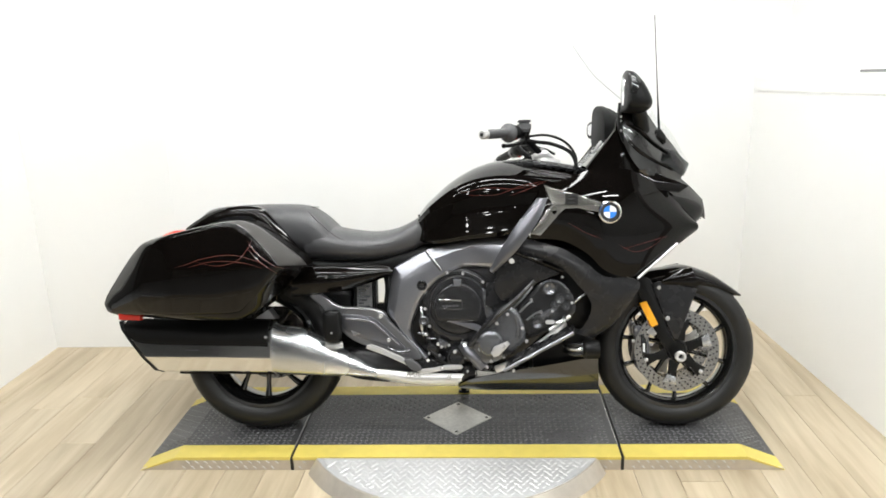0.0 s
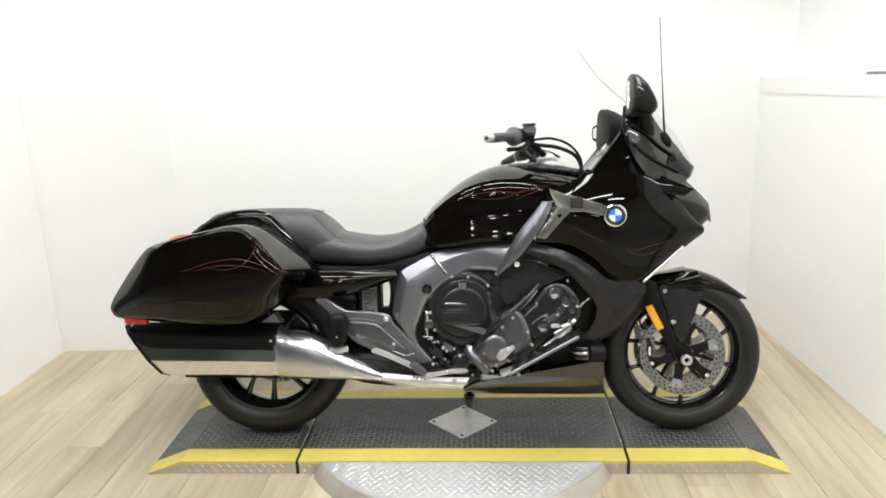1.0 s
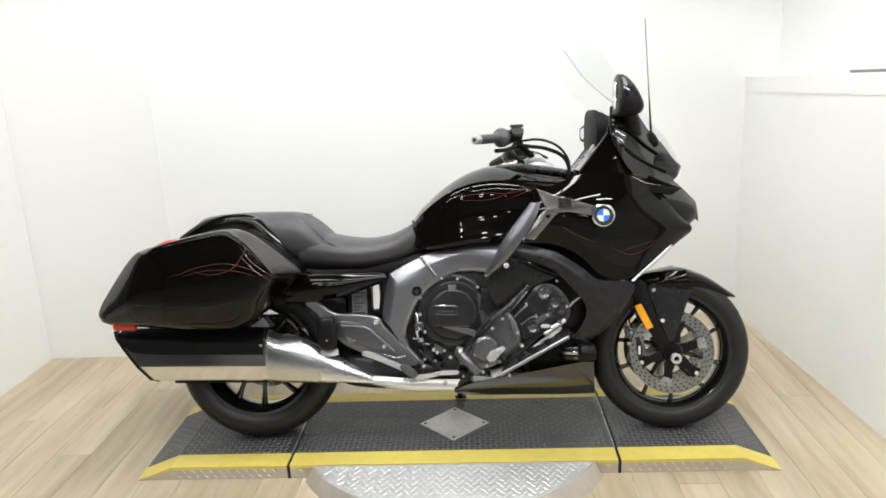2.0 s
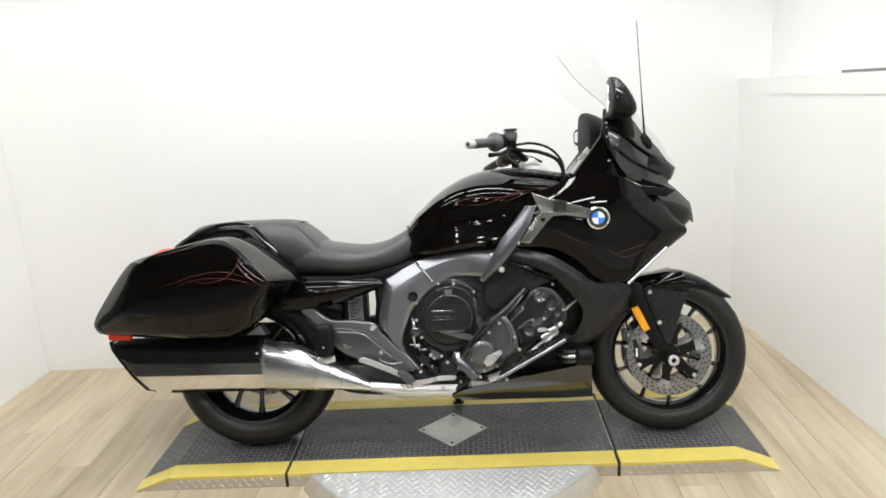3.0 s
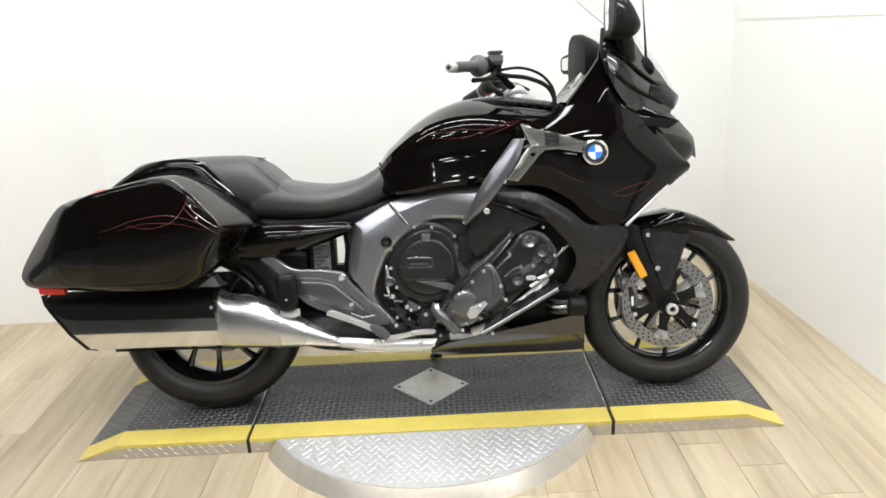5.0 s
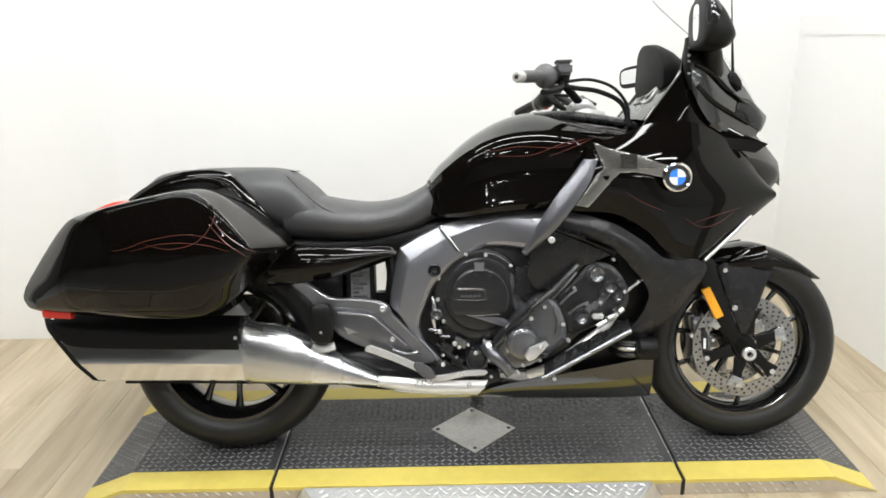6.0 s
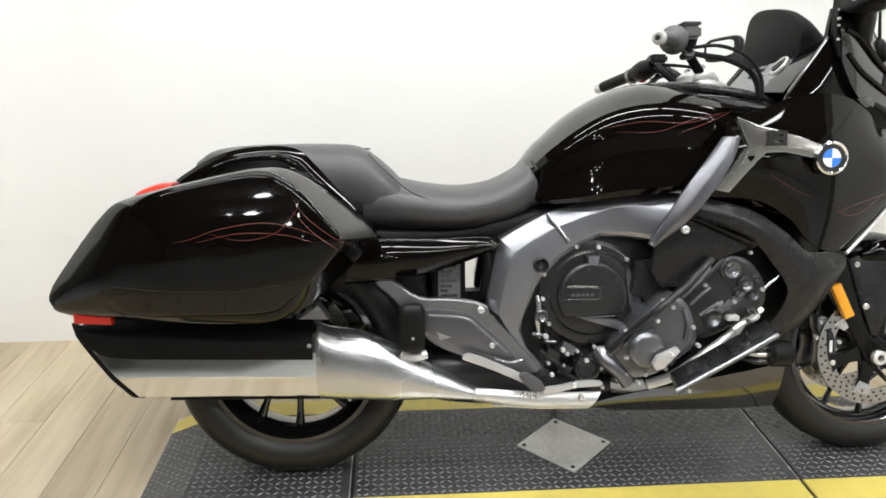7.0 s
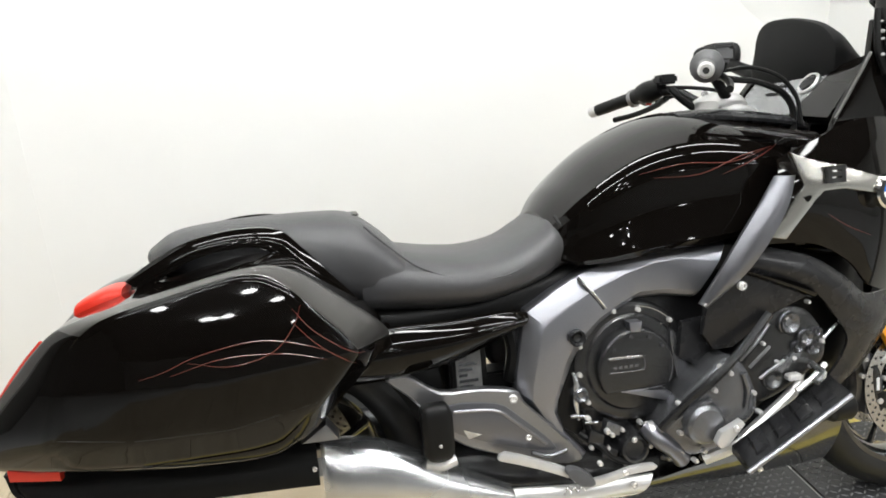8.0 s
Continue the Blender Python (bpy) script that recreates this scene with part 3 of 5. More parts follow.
def brake_disc(root, center, y, r0, r1, arms, carrier):
    x, _, z = center
    disc = part("brake_disc", turned([(y - 0.0025, r0), (y - 0.0025, r1), (y + 0.0025, r1), (y + 0.0025, r0)], (x, 0, z), sides=64, closed=True), STEEL, root,
                "drilled steel brake disc", 20)
    verts, faces = [], []
    for k in range(38):
        for row, off in ((0.22, 0.0), (0.5, 0.055), (0.78, 0.11)):
            a, r = 2 * math.pi * k / 38 + off, r0 + (r1 - r0) * row
            b = len(verts)
            for q in range(6):
                w = 2 * math.pi * q / 6
                verts.append((x + r * math.cos(a) + 0.0036 * math.cos(w), y - 0.0029, z + r * math.sin(a) + 0.0036 * math.sin(w)))
            faces.append(tuple(b + i for i in range(6)))
    tagged(part("drilling", from_lists(verts, faces), GAP, disc), kind="stuff")
    for k in range(arms):
        a = 2 * math.pi * k / arms + 0.3
        c, s = math.cos(a), math.sin(a)
        def at(r, w):
            return (x + r * c - w * s, z + r * s + w * c)
        part("carrier_arm", plate([at(0.04, -0.022), at(0.085, -0.014), at(r0 + 0.008, -0.024), at(r0 + 0.008, 0.024), at(0.085, 0.014), at(0.04, 0.022)],
                                  y - 0.006, y + 0.002, 0.002), carrier, disc)
        if k % 2 == 0 and y < 0:
            part("carrier_tab", plate([at(r0 - 0.022, -0.016), at(r0 + 0.012, -0.026), at(r0 + 0.014, 0.026), at(r0 - 0.016, 0.020)], y - 0.008, y - 0.001, 0.002), BRUSHED, disc)
        part("rivet", turned([(y + 0.002, 0.008), (y - 0.007, 0.008), (y - 0.008, 0.005)], (*[at(r0 + 0.004, 0)[0]], 0, at(r0 + 0.004, 0)[1]), sides=12), BOLT, disc)
    return disc


FC, RC = (1.612, -0.022, 0.300), (0.003, -0.022, 0.318)
front = wheel("front_wheel", FC, 0.304, 0.061, 0.224, 10, 0.0085, "black cast front wheel")
rear = wheel("rear_wheel", RC, 0.322, 0.094, 0.222, 10, 0.012, "black cast rear wheel")
brake_disc(front, FC, -0.086, 0.118, 0.160, 6, PLASTIC)
brake_disc(front, FC, 0.042, 0.112, 0.160, 6, SILVER)
brake_disc(rear, RC, 0.062, 0.105, 0.150, 6, PLASTIC)
part("axle_nut", turned([(0.02, 0.021), (-0.010, 0.021), (-0.013, 0.018), (-0.013, 0.010), (0.004, 0.009)], (1.622, -0.100, 0.278), sides=28), BOLT, front, "bright round axle nut")

# front fork, calipers, fender
def shifted(ob, dx, dy, dz):
    """Moves a part and its own parts."""
    ob.data.transform(Matrix.Translation((dx, dy, dz)))
    for child in ob.children:
        shifted(child, dx, dy, dz)


for s in (1, -1):
    leg = part("fork_leg", plate(rounded([(1.462, 0.565), (1.515, 0.585), (1.560, 0.450), (1.600, 0.355), (1.652, 0.305), (1.642, 0.268), (1.606, 0.262), (1.560, 0.335), (1.508, 0.430)], 3),
                                 -s * 0.128, -s * 0.092, 0.008), PLASTIC, bike, "matt black fork leg")
    cover = part("fork_cover", plate([(1.520, 0.566), (1.545, 0.578), (1.690, 0.545), (1.682, 0.530), (1.628, 0.380), (1.615, 0.352), (1.600, 0.352), (1.565, 0.440)],
                                     -s * 0.134, -s * 0.120, 0.004), SATIN_DARK, bike, "flat dark grey fork cover")
    if s == 1:
        part("reflector", plate([(1.470, 0.494), (1.496, 0.503), (1.540, 0.414), (1.515, 0.402)], -0.147, -0.128, 0.003), AMBER, leg, "amber side reflector")
        bolt(1.545, -0.134, 0.553, cover, 0.008)
        bolt(1.577, -0.135, 0.435, cover, 0.009)
    caliper = part("caliper", plate(rounded([(1.452, 0.395), (1.482, 0.402), (1.506, 0.372), (1.516, 0.318), (1.508, 0.262), (1.482, 0.236), (1.462, 0.250), (1.470, 0.310)], 3),
                                    -s * 0.112, -s * 0.070, 0.009), SATIN_MID, bike, "grey four-piston brake caliper")
    part("caliper_bridge", plate(rounded([(1.478, 0.370), (1.500, 0.352), (1.502, 0.296), (1.486, 0.280)], 3), -s * 0.122, -s * 0.108, 0.005), ENGINE, caliper)
    part("badge_bar", block(1.486, 1.494, -s * 0.1235 - 0.001, -s * 0.1235 + 0.001, 0.305, 0.338), WHITE, caliper, "small pale maker's bar")
    if s == 1:
        for bx, bz in ((1.462, 0.388), (1.505, 0.382), (1.472, 0.262), (1.500, 0.268), (1.452, 0.345), (1.519, 0.330)):
            bolt(bx, -0.114, bz, caliper, 0.0065)
    part("brake_hose", tube([(1.468, -s * 0.10, 0.405), (1.455, -s * 0.115, 0.44), (1.475, -s * 0.11, 0.468), (1.440, -s * 0.10, 0.50), (1.430, -s * 0.09, 0.56)], 0.004, 8), PLASTIC, caliper)
    for ob in (leg, cover, caliper):
        shifted(ob, -0.003, 0.031 if s == 1 else -0.075, -0.010)
fender = part("front_fender", body([(1.455, 0.565, 0.585, -0.05, 0.05, 2.2), (1.500, 0.548, 0.596, -0.082, 0.082, 2.4), (1.580, 0.540, 0.612, -0.092, 0.092, 2.4), (1.660, 0.530, 0.620, -0.092, 0.092, 2.3),
                                    (1.750, 0.514, 0.590, -0.084, 0.084, 2.2), (1.820, 0.500, 0.545, -0.066, 0.066, 2.2), (1.872, 0.494, 0.506, -0.03, 0.03, 2)]), PAINT, bike, "gloss black front fender")
both("fender_wing", skin([(1.565, -0.094, 0.585), (1.600, -0.100, 0.605), (1.665, -0.097, 0.618)], [(1.545, -0.100, 0.555), (1.610, -0.110, 0.553), (1.690, -0.102, 0.545)], 0.008, 0.005, 5), PAINT, fender)

# belly pan, radiator core, lower fairing
keel = part("belly_pan", body([(0.775, 0.170, 0.182, -0.10, 0.10, 4), (0.85, 0.164, 0.195, -0.13, 0.13, 4), (1.10, 0.163, 0.20, -0.14, 0.14, 4), (1.29, 0.168, 0.21, -0.13, 0.13, 4)]), PAINT_DARK, bike, "smooth dark belly pan")
both("pan_flank", skin([(0.775, -0.150, 0.186), (0.82, -0.190, 0.214), (0.90, -0.205, 0.236), (1.05, -0.212, 0.262), (1.20, -0.212, 0.288), (1.295, -0.205, 0.305)],
                       [(0.780, -0.125, 0.168), (0.84, -0.135, 0.164), (0.92, -0.140, 0.163), (1.05, -0.145, 0.163), (1.20, -0.135, 0.158), (1.308, -0.120, 0.156)], 0.012, 0.008, 8), PAINT_DARK, keel, "smooth dark curved flank", 40)
part("radiator_core", body([(1.10, 0.42, 0.74, -0.16, 0.16, 4), (1.20, 0.38, 0.76, -0.20, 0.20, 4), (1.33, 0.36, 0.74, -0.18, 0.18, 4), (1.42, 0.46, 0.70, -0.12, 0.12, 4)]), PLASTIC, bike)
both("lower_fairing", skin([(1.02, -0.262, 0.748), (1.15, -0.272, 0.712), (1.245, -0.268, 0.655), (1.315, -0.252, 0.602), (1.425, -0.205, 0.590), (1.448, -0.195, 0.548), (1.355, -0.200, 0.425), (1.280, -0.205, 0.372)],
                           [(0.99, -0.268, 0.690), (1.10, -0.280, 0.665), (1.165, -0.278, 0.630), (1.220, -0.268, 0.572), (1.262, -0.258, 0.515), (1.264, -0.245, 0.470), (1.240, -0.232, 0.420), (1.212, -0.225, 0.392)],
                           0.014, 0.008, 7), SATIN_DARK, bike, "satin dark lower fairing")

# dark backing added to close a see-through gap under the fairing
part("radiator_duct", body([(1.06, 0.20, 0.40, -0.15, 0.15, 4), (1.18, 0.20, 0.44, -0.175, 0.175, 4), (1.27, 0.22, 0.44, -0.165, 0.165, 4), (1.295, 0.25, 0.42, -0.14, 0.14, 4)]), PLASTIC, bike, "black backing added behind the gap below the radiator")

# upper fairing and nose
nose = part("upper_fairing", body([(1.08, 0.72, 0.92, -0.20, 0.20, 2.8), (1.20, 0.66, 0.950, -0.235, 0.235, 2.6), (1.34, 0.63, 0.985, -0.235, 0.235, 2.4), (1.48, 0.645, 0.968, -0.195, 0.195, 2.4), (1.58, 0.690, 0.945, -0.150, 0.150, 2.3),
                                   (1.66, 0.745, 0.905, -0.105, 0.105, 2.3), (1.715, 0.795, 0.870, -0.060, 0.060, 2.2), (1.735, 0.815, 0.850, -0.02, 0.02, 2)]), PAINT, bike, "gloss black upper fairing")
side_r, side_l = both("side_fairing", skin([(1.085, -0.268, 0.922), (1.17, -0.270, 0.955), (1.27, -0.260, 0.988), (1.36, -0.245, 0.992), (1.45, -0.214, 0.970), (1.56, -0.158, 0.900), (1.678, -0.098, 0.795)],
                                          [(1.045, -0.272, 0.746), (1.16, -0.282, 0.736), (1.250, -0.276, 0.688), (1.320, -0.258, 0.622), (1.432, -0.206, 0.598), (1.555, -0.160, 0.676), (1.684, -0.100, 0.757)],
                                          0.030, 0.008, 12), PAINT, bike, "gloss black side fairing", 40)
both("fairing_trim", tube([(1.440, -0.212, 0.590), (1.52, -0.184, 0.652), (1.60, -0.146, 0.712)], 0.005, 8), SILVER, nose, "thin bright trim strip")
both("beak_panel", skin([(1.500, -0.186, 0.990), (1.570, -0.140, 0.976), (1.615, -0.106, 0.960), (1.668, -0.072, 0.922), (1.724, -0.034, 0.874)], [(1.445, -0.210, 0.982), (1.500, -0.182, 0.952), (1.555, -0.148, 0.917), (1.668, -0.076, 0.838), (1.735, -0.028, 0.797)], 0.008, 0.006, 5), PAINT_DARK, nose, "dark beak panel")
part("headlight_lens", body([(1.58, 0.88, 0.950, -0.09, 0.09, 2.3), (1.64, 0.855, 0.925, -0.08, 0.08, 2.3), (1.690, 0.835, 0.890, -0.05, 0.05, 2.2), (1.722, 0.835, 0.865, -0.02, 0.02, 2)]), LENS, nose, "clear headlight lens")

# silver side panel, badge, blade
panel_plate = part("grille_panel", tilted(plate([(1.094, 0.937), (1.147, 0.915), (1.205, 0.901), (1.300, 0.868), (1.314, 0.830), (1.255, 0.842), (1.215, 0.851), (1.168, 0.850), (1.126, 0.806), (1.082, 0.756), (1.046, 0.763), (1.078, 0.806), (1.104, 0.846), (1.124, 0.866)],
                                                -0.309, -0.294, 0.003), 1.20, 0.85, -0.06, 0.0), NICKEL, bike, "brushed nickel side panel", 20)
for bx, bz in ((1.168, 0.893), (1.172, 0.8795), (1.168, 0.866)):
    part("model_badge", block(bx, bx + 0.040, -0.3175, -0.310, bz, bz + 0.009), GAP, panel_plate, "small dark model badge bars")
part("model_badge", block(1.202, 1.212, -0.3175, -0.310, 0.866, 0.902), GAP, panel_plate)
part("model_badge", block(1.170, 1.179, -0.3175, -0.310, 0.866, 0.902), GAP, panel_plate)
EM = (1.323, -0.316, 0.836)
badge = part("roundel", turned([(0.012, 0.040), (-0.004, 0.040), (-0.007, 0.036), (-0.004, 0.033), (0.0, 0.033)], EM, sides=40), CHROME, bike, "round badge with a chrome rim")
part("badge_ring", turned([(0.004, 0.034), (-0.0035, 0.034), (-0.0035, 0.022), (0.004, 0.022)], EM, sides=40, closed=True), GAP, badge)
for k in range(4):
    fan = [(EM[0], EM[2])] + [(EM[0] + 0.0225 * math.cos(a), EM[2] + 0.0225 * math.sin(a)) for a in [math.pi / 2 * k + math.pi / 16 * q for q in range(9)]]
    part("badge_quarter", plate(fan, EM[1] - 0.004, EM[1] + 0.004, 0), BLUE if k % 2 else WHITE, badge)
blade = part("side_blade", skin([(1.072, -0.286, 0.890), (1.030, -0.294, 0.836), (0.985, -0.296, 0.778), (0.940, -0.288, 0.706), (0.899, -0.268, 0.632)],
                                [(1.108, -0.298, 0.888), (1.084, -0.307, 0.826), (1.036, -0.310, 0.755), (0.984, -0.300, 0.690), (0.914, -0.272, 0.622)], 0.009, 0.008, 7), SATIN_MID, bike, "satin grey air deflector blade", 50)
bolt(0.907, -0.274, 0.632, blade, 0.0045)

# tank and seats
def tank_ring(x, zb, zc, zt, w):
    half = [(0.0, zt), (0.28 * w, zt - 0.08 * (zt - zc)), (0.52 * w, zt - 0.29 * (zt - zc)), (0.74 * w, zt - 0.62 * (zt - zc)), (0.90 * w, zc + 0.005), (0.925 * w, zc - 0.006), (0.955 * w, zc - 0.14 * (zc - zb)), (0.962 * w, zc - 0.28 * (zc - zb)),
            (0.950 * w, zc - 0.42 * (zc - zb)), (0.945 * w, zc - 0.54 * (zc - zb)), (0.960 * w, zc - 0.66 * (zc - zb)), (0.990 * w, zc - 0.80 * (zc - zb)), (1.0 * w, zb + 0.08 * (zc - zb)), (0.96 * w, zb + 0.01 * (zc - zb)), (0.75 * w, zb), (0.0, zb)]
    return [(x, -y, z) for y, z in half] + [(x, y, z) for y, z in half[-2:0:-1]]


TANK = [(0.628, 0.742, 0.806, 0.836, 0.135), (0.662, 0.728, 0.845, 0.879, 0.170), (0.692, 0.727, 0.872, 0.906, 0.186), (0.740, 0.730, 0.908, 0.949, 0.205), (0.796, 0.738, 0.940, 0.987, 0.221), (0.866, 0.746, 0.962, 1.021, 0.231),
        (0.950, 0.752, 0.970, 1.041, 0.242), (1.036, 0.768, 0.962, 1.035, 0.250), (1.104, 0.790, 0.950, 1.027, 0.250), (1.150, 0.800, 0.938, 1.020, 0.248), (1.240, 0.81, 0.93, 1.003, 0.225), (1.300, 0.83, 0.92, 0.985, 0.17)]
tank = part("fuel_tank", loft([tank_ring(*s) for s in spline(TANK, 5)]), PAINT, bike, "gloss black fuel tank with red pinstripes", 17)
part("tank_trim", body([(0.96, 1.00, 1.040, -0.10, 0.10, 3), (1.06, 1.00, 1.041, -0.13, 0.13, 3), (1.2, 0.98, 1.020, -0.14, 0.14, 3), (1.28, 0.96, 1.000, -0.12, 0.12, 3)]), SATIN_DARK, tank, "dark tank top trim")
both("shoulder_trim", skin([(1.02, -0.20, 0.998), (1.10, -0.222, 0.990), (1.20, -0.240, 0.972)], [(1.03, -0.215, 0.990), (1.11, -0.245, 0.968), (1.20, -0.262, 0.950)], 0.006, 0.006, 4), PAINT, tank)
seat = part("rider_seat", body([(0.20, 0.665, 0.80, -0.155, 0.155, 3), (0.28, 0.655, 0.797, -0.178, 0.172, 2.5), (0.37, 0.652, 0.780, -0.192, 0.182, 2.5), (0.46, 0.655, 0.772, -0.195, 0.182, 2.5), (0.545, 0.670, 0.786, -0.180, 0.168, 2.5),
                                (0.61, 0.692, 0.815, -0.162, 0.162, 3), (0.640, 0.706, 0.828, -0.150, 0.150, 3), (0.690, 0.722, 0.775, -0.138, 0.138, 2.8)], 32, 6), VINYL, bike, "grained black vinyl rider seat")
pillion = part("pillion_seat", body([(-0.225, 0.815, 0.850, -0.09, 0.09, 2.4), (-0.175, 0.78, 0.877, -0.135, 0.120, 2.5), (-0.06, 0.74, 0.888, -0.150, 0.132, 2.6), (0.10, 0.70, 0.888, -0.155, 0.136, 2.8), (0.185, 0.68, 0.881, -0.160, 0.142, 2.8),
                                     (0.235, 0.67, 0.852, -0.165, 0.165, 3.2), (0.29, 0.665, 0.800, -0.170, 0.170, 3), (0.33, 0.66, 0.74, -0.165, 0.165, 3)], 32, 6), VINYL, bike, "grained black vinyl passenger seat")
part("seat_base", body([(0.20, 0.60, 0.68, -0.13, 0.13, 4), (0.40, 0.60, 0.68, -0.14, 0.14, 4), (0.58, 0.61, 0.71, -0.135, 0.135, 4), (0.74, 0.66, 0.75, -0.12, 0.12, 4)]), PLASTIC, seat)
part("seam", tube([(0.215, -0.150, 0.860), (0.26, -0.160, 0.815), (0.32, -0.168, 0.765), (0.40, -0.186, 0.735), (0.50, -0.188, 0.728), (0.60, -0.158, 0.760)], 0.0022, 6), VINYL, seat)
part("seat_gap", tube([(0.636, -0.128, 0.836), (0.655, -0.150, 0.800), (0.676, -0.158, 0.762), (0.694, -0.156, 0.730)], 0.004, 8), GAP, seat)
part("seat_emblem", block(0.196, 0.216, -0.03, 0.05, 0.872, 0.8755), SATIN_DARK, pillion, "embossed emblem")

# tail
tail = part("tail_body", body([(-0.43, 0.60, 0.70, -0.12, 0.12, 3), (-0.34, 0.58, 0.775, -0.165, 0.165, 3), (-0.20, 0.58, 0.80, -0.17, 0.17, 3), (0.0, 0.56, 0.80, -0.165, 0.165, 3), (0.16, 0.56, 0.70, -0.16, 0.16, 3), (0.25, 0.57, 0.66, -0.15, 0.15, 3)]), PAINT, bike, "gloss black tail cowl")
both("tail_arch", skin([(-0.262, -0.150, 0.800), (-0.200, -0.160, 0.838), (-0.130, -0.166, 0.868), (-0.040, -0.170, 0.882), (0.040, -0.172, 0.874), (0.085, -0.176, 0.835), (0.150, -0.184, 0.760), (0.235, -0.192, 0.662)],
                       [(-0.225, -0.168, 0.780), (-0.180, -0.178, 0.808), (-0.120, -0.182, 0.834), (-0.040, -0.186, 0.846), (0.015, -0.188, 0.838), (0.055, -0.190, 0.800), (0.110, -0.196, 0.730), (0.185, -0.200, 0.650)],
                       0.006, 0.018, 5), PAINT, tail, "gloss black arch over the saddlebag", 45)
part("tail_lamp", body([(-0.352, 0.735, 0.764, -0.190, -0.090, 4), (-0.342, 0.735, 0.776, -0.200, -0.090, 4), (-0.295, 0.742, 0.794, -0.204, -0.090, 4), (-0.260, 0.750, 0.795, -0.198, -0.095, 4)]), RED, tail, "red tail lamp")
cover_r, cover_l = both("side_cover", skin([(0.175, -0.195, 0.640), (0.26, -0.205, 0.652), (0.38, -0.205, 0.650), (0.50, -0.192, 0.652), (0.545, -0.180, 0.640)],
                                          [(0.150, -0.185, 0.535), (0.25, -0.205, 0.545), (0.36, -0.205, 0.560), (0.45, -0.195, 0.585), (0.530, -0.180, 0.612)], 0.022, 0.010, 14, 10), PAINT, bike, "gloss black side cover", 60)


# the case: a folded face inside a wide chamfer that runs to the rim
BAG_FACE = [(-0.392, 0.500), (-0.312, 0.735), (-0.248, 0.781), (-0.038, 0.825), (0.014, 0.822), (0.065, 0.790), (0.170, 0.674), (0.152, 0.648), (0.050, 0.542), (0.005, 0.500), (-0.200, 0.500)]
BAG_RIM = [(-0.606, -0.200, 0.484), (-0.366, -0.335, 0.748), (-0.280, -0.352, 0.778), (-0.050, -0.362, 0.828), (0.026, -0.358, 0.833), (0.080, -0.342, 0.810), (0.246, -0.280, 0.667), (0.207, -0.290, 0.624), (0.072, -0.335, 0.506), (-0.010, -0.338, 0.470), (-0.240, -0.325, 0.476)]


def bag_depth(x, z):
    """How far the outer face stands out: domed above the crease, drawn in under the lid line and towards the rear."""
    crease = 0.652 + 0.085 * max(0.0, x + 0.07)
    lid = 0.563 + 0.16 * max(0.0, x + 0.06)
    up, low, under = max(0.0, z - crease), max(0.0, crease - z), max(0.0, lid - z)
    rear, fore = max(0.0, -0.22 - x), max(0.0, x - 0.08)
    return -0.414 + 0.08 * up + 0.50 * up * up + 0.12 * low + 0.55 * under + 0.22 * rear + 0.3 * rear * rear + 0.10 * fore


def softened(points, times=3):
    """Cuts the corners of a closed outline, again and again."""
    for _ in range(times):
        out = []
        for k, p in enumerate(points):
            q = points[(k + 1) % len(points)]
            out += [tuple(a * 0.82 + b * 0.18 for a, b in zip(p, q)), tuple(a * 0.18 + b * 0.82 for a, b in zip(p, q))]
        points = out
    return points


def saddlebag(sign):
    rim = softened(BAG_RIM)
    face = [(x, bag_depth(x, z), z) for x, z in softened(BAG_FACE)]
    n, rings = len(rim), []
    rings.append([(x, max(y + 0.02, -0.175), z) for x, y, z in rim])
    rings.append([(x, y + 0.012, z) for x, y, z in rim])
    for q in (0.015, 0.08, 0.3, 0.6, 0.88, 0.97):
        out = 0.006 * math.sin(math.pi * q) ** 0.5
        rings.append([tuple(a + (b - a) * q - (out if k == 1 else 0.0) for k, (a, b) in enumerate(zip(p, f))) for p, f in zip(rim, face)])
    cx, cz = -0.085, 0.665
    for grow in (1.0, 0.97, 0.92, 0.85, 0.77, 0.69, 0.61, 0.53, 0.45, 0.37, 0.29, 0.21, 0.13, 0.06):
        ring = []
        for x, y, z in face:
            px, pz = cx + (x - cx) * grow, cz + (z - cz) * grow
            ring.append((px, bag_depth(px, pz) - (0.003 if grow < 0.99 else 0.0), pz))
        rings.append(ring)
    bm = loft(rings)
    bm.faces.ensure_lookup_table()
    # the chamfer's top and front take a lighter grey, painting in reflected light
    for r in range(1, 8):
        for k in range(n):
            if 8 <= k < 46:
                bm.faces[r * n + k].material_index = 1
    if sign < 0:
        bm = mirrored(bm)
    case = part("saddlebag", bm, PAINT, bike, "gloss black hard saddlebag with red pinstripes" if sign > 0 else "gloss black hard saddlebag", 38)
    case.data.materials.append(PAINT_GREY)
    return case


bag = saddlebag(1)
bag_left = saddlebag(-1)
seam = on_surface([bag], [tuple(p) for p in spline([(-0.36, 0.574), (-0.30, 0.570), (-0.222, 0.565), (-0.126, 0.562), (-0.062, 0.561), (0.02, 0.575), (0.085, 0.588)], 4)], -0.0006)
part("lid_seam", tube(seam, 0.0010, 6, 1), GAP, bag)
part("reflector", skin([(-0.488, -0.254, 0.493), (-0.43, -0.275, 0.494), (-0.388, -0.290, 0.495)], [(-0.488, -0.250, 0.466), (-0.43, -0.271, 0.467), (-0.388, -0.286, 0.468)], 0.002, 0.02, 3), RED, bag, "red side reflector")
part("corner_lamp", tube([(-0.572, -0.165, 0.515), (-0.504, -0.203, 0.595), (-0.436, -0.243, 0.672), (-0.388, -0.273, 0.726)], [0.004, 0.010, 0.010, 0.004], 8), RED, bag, "red corner lamp strip")
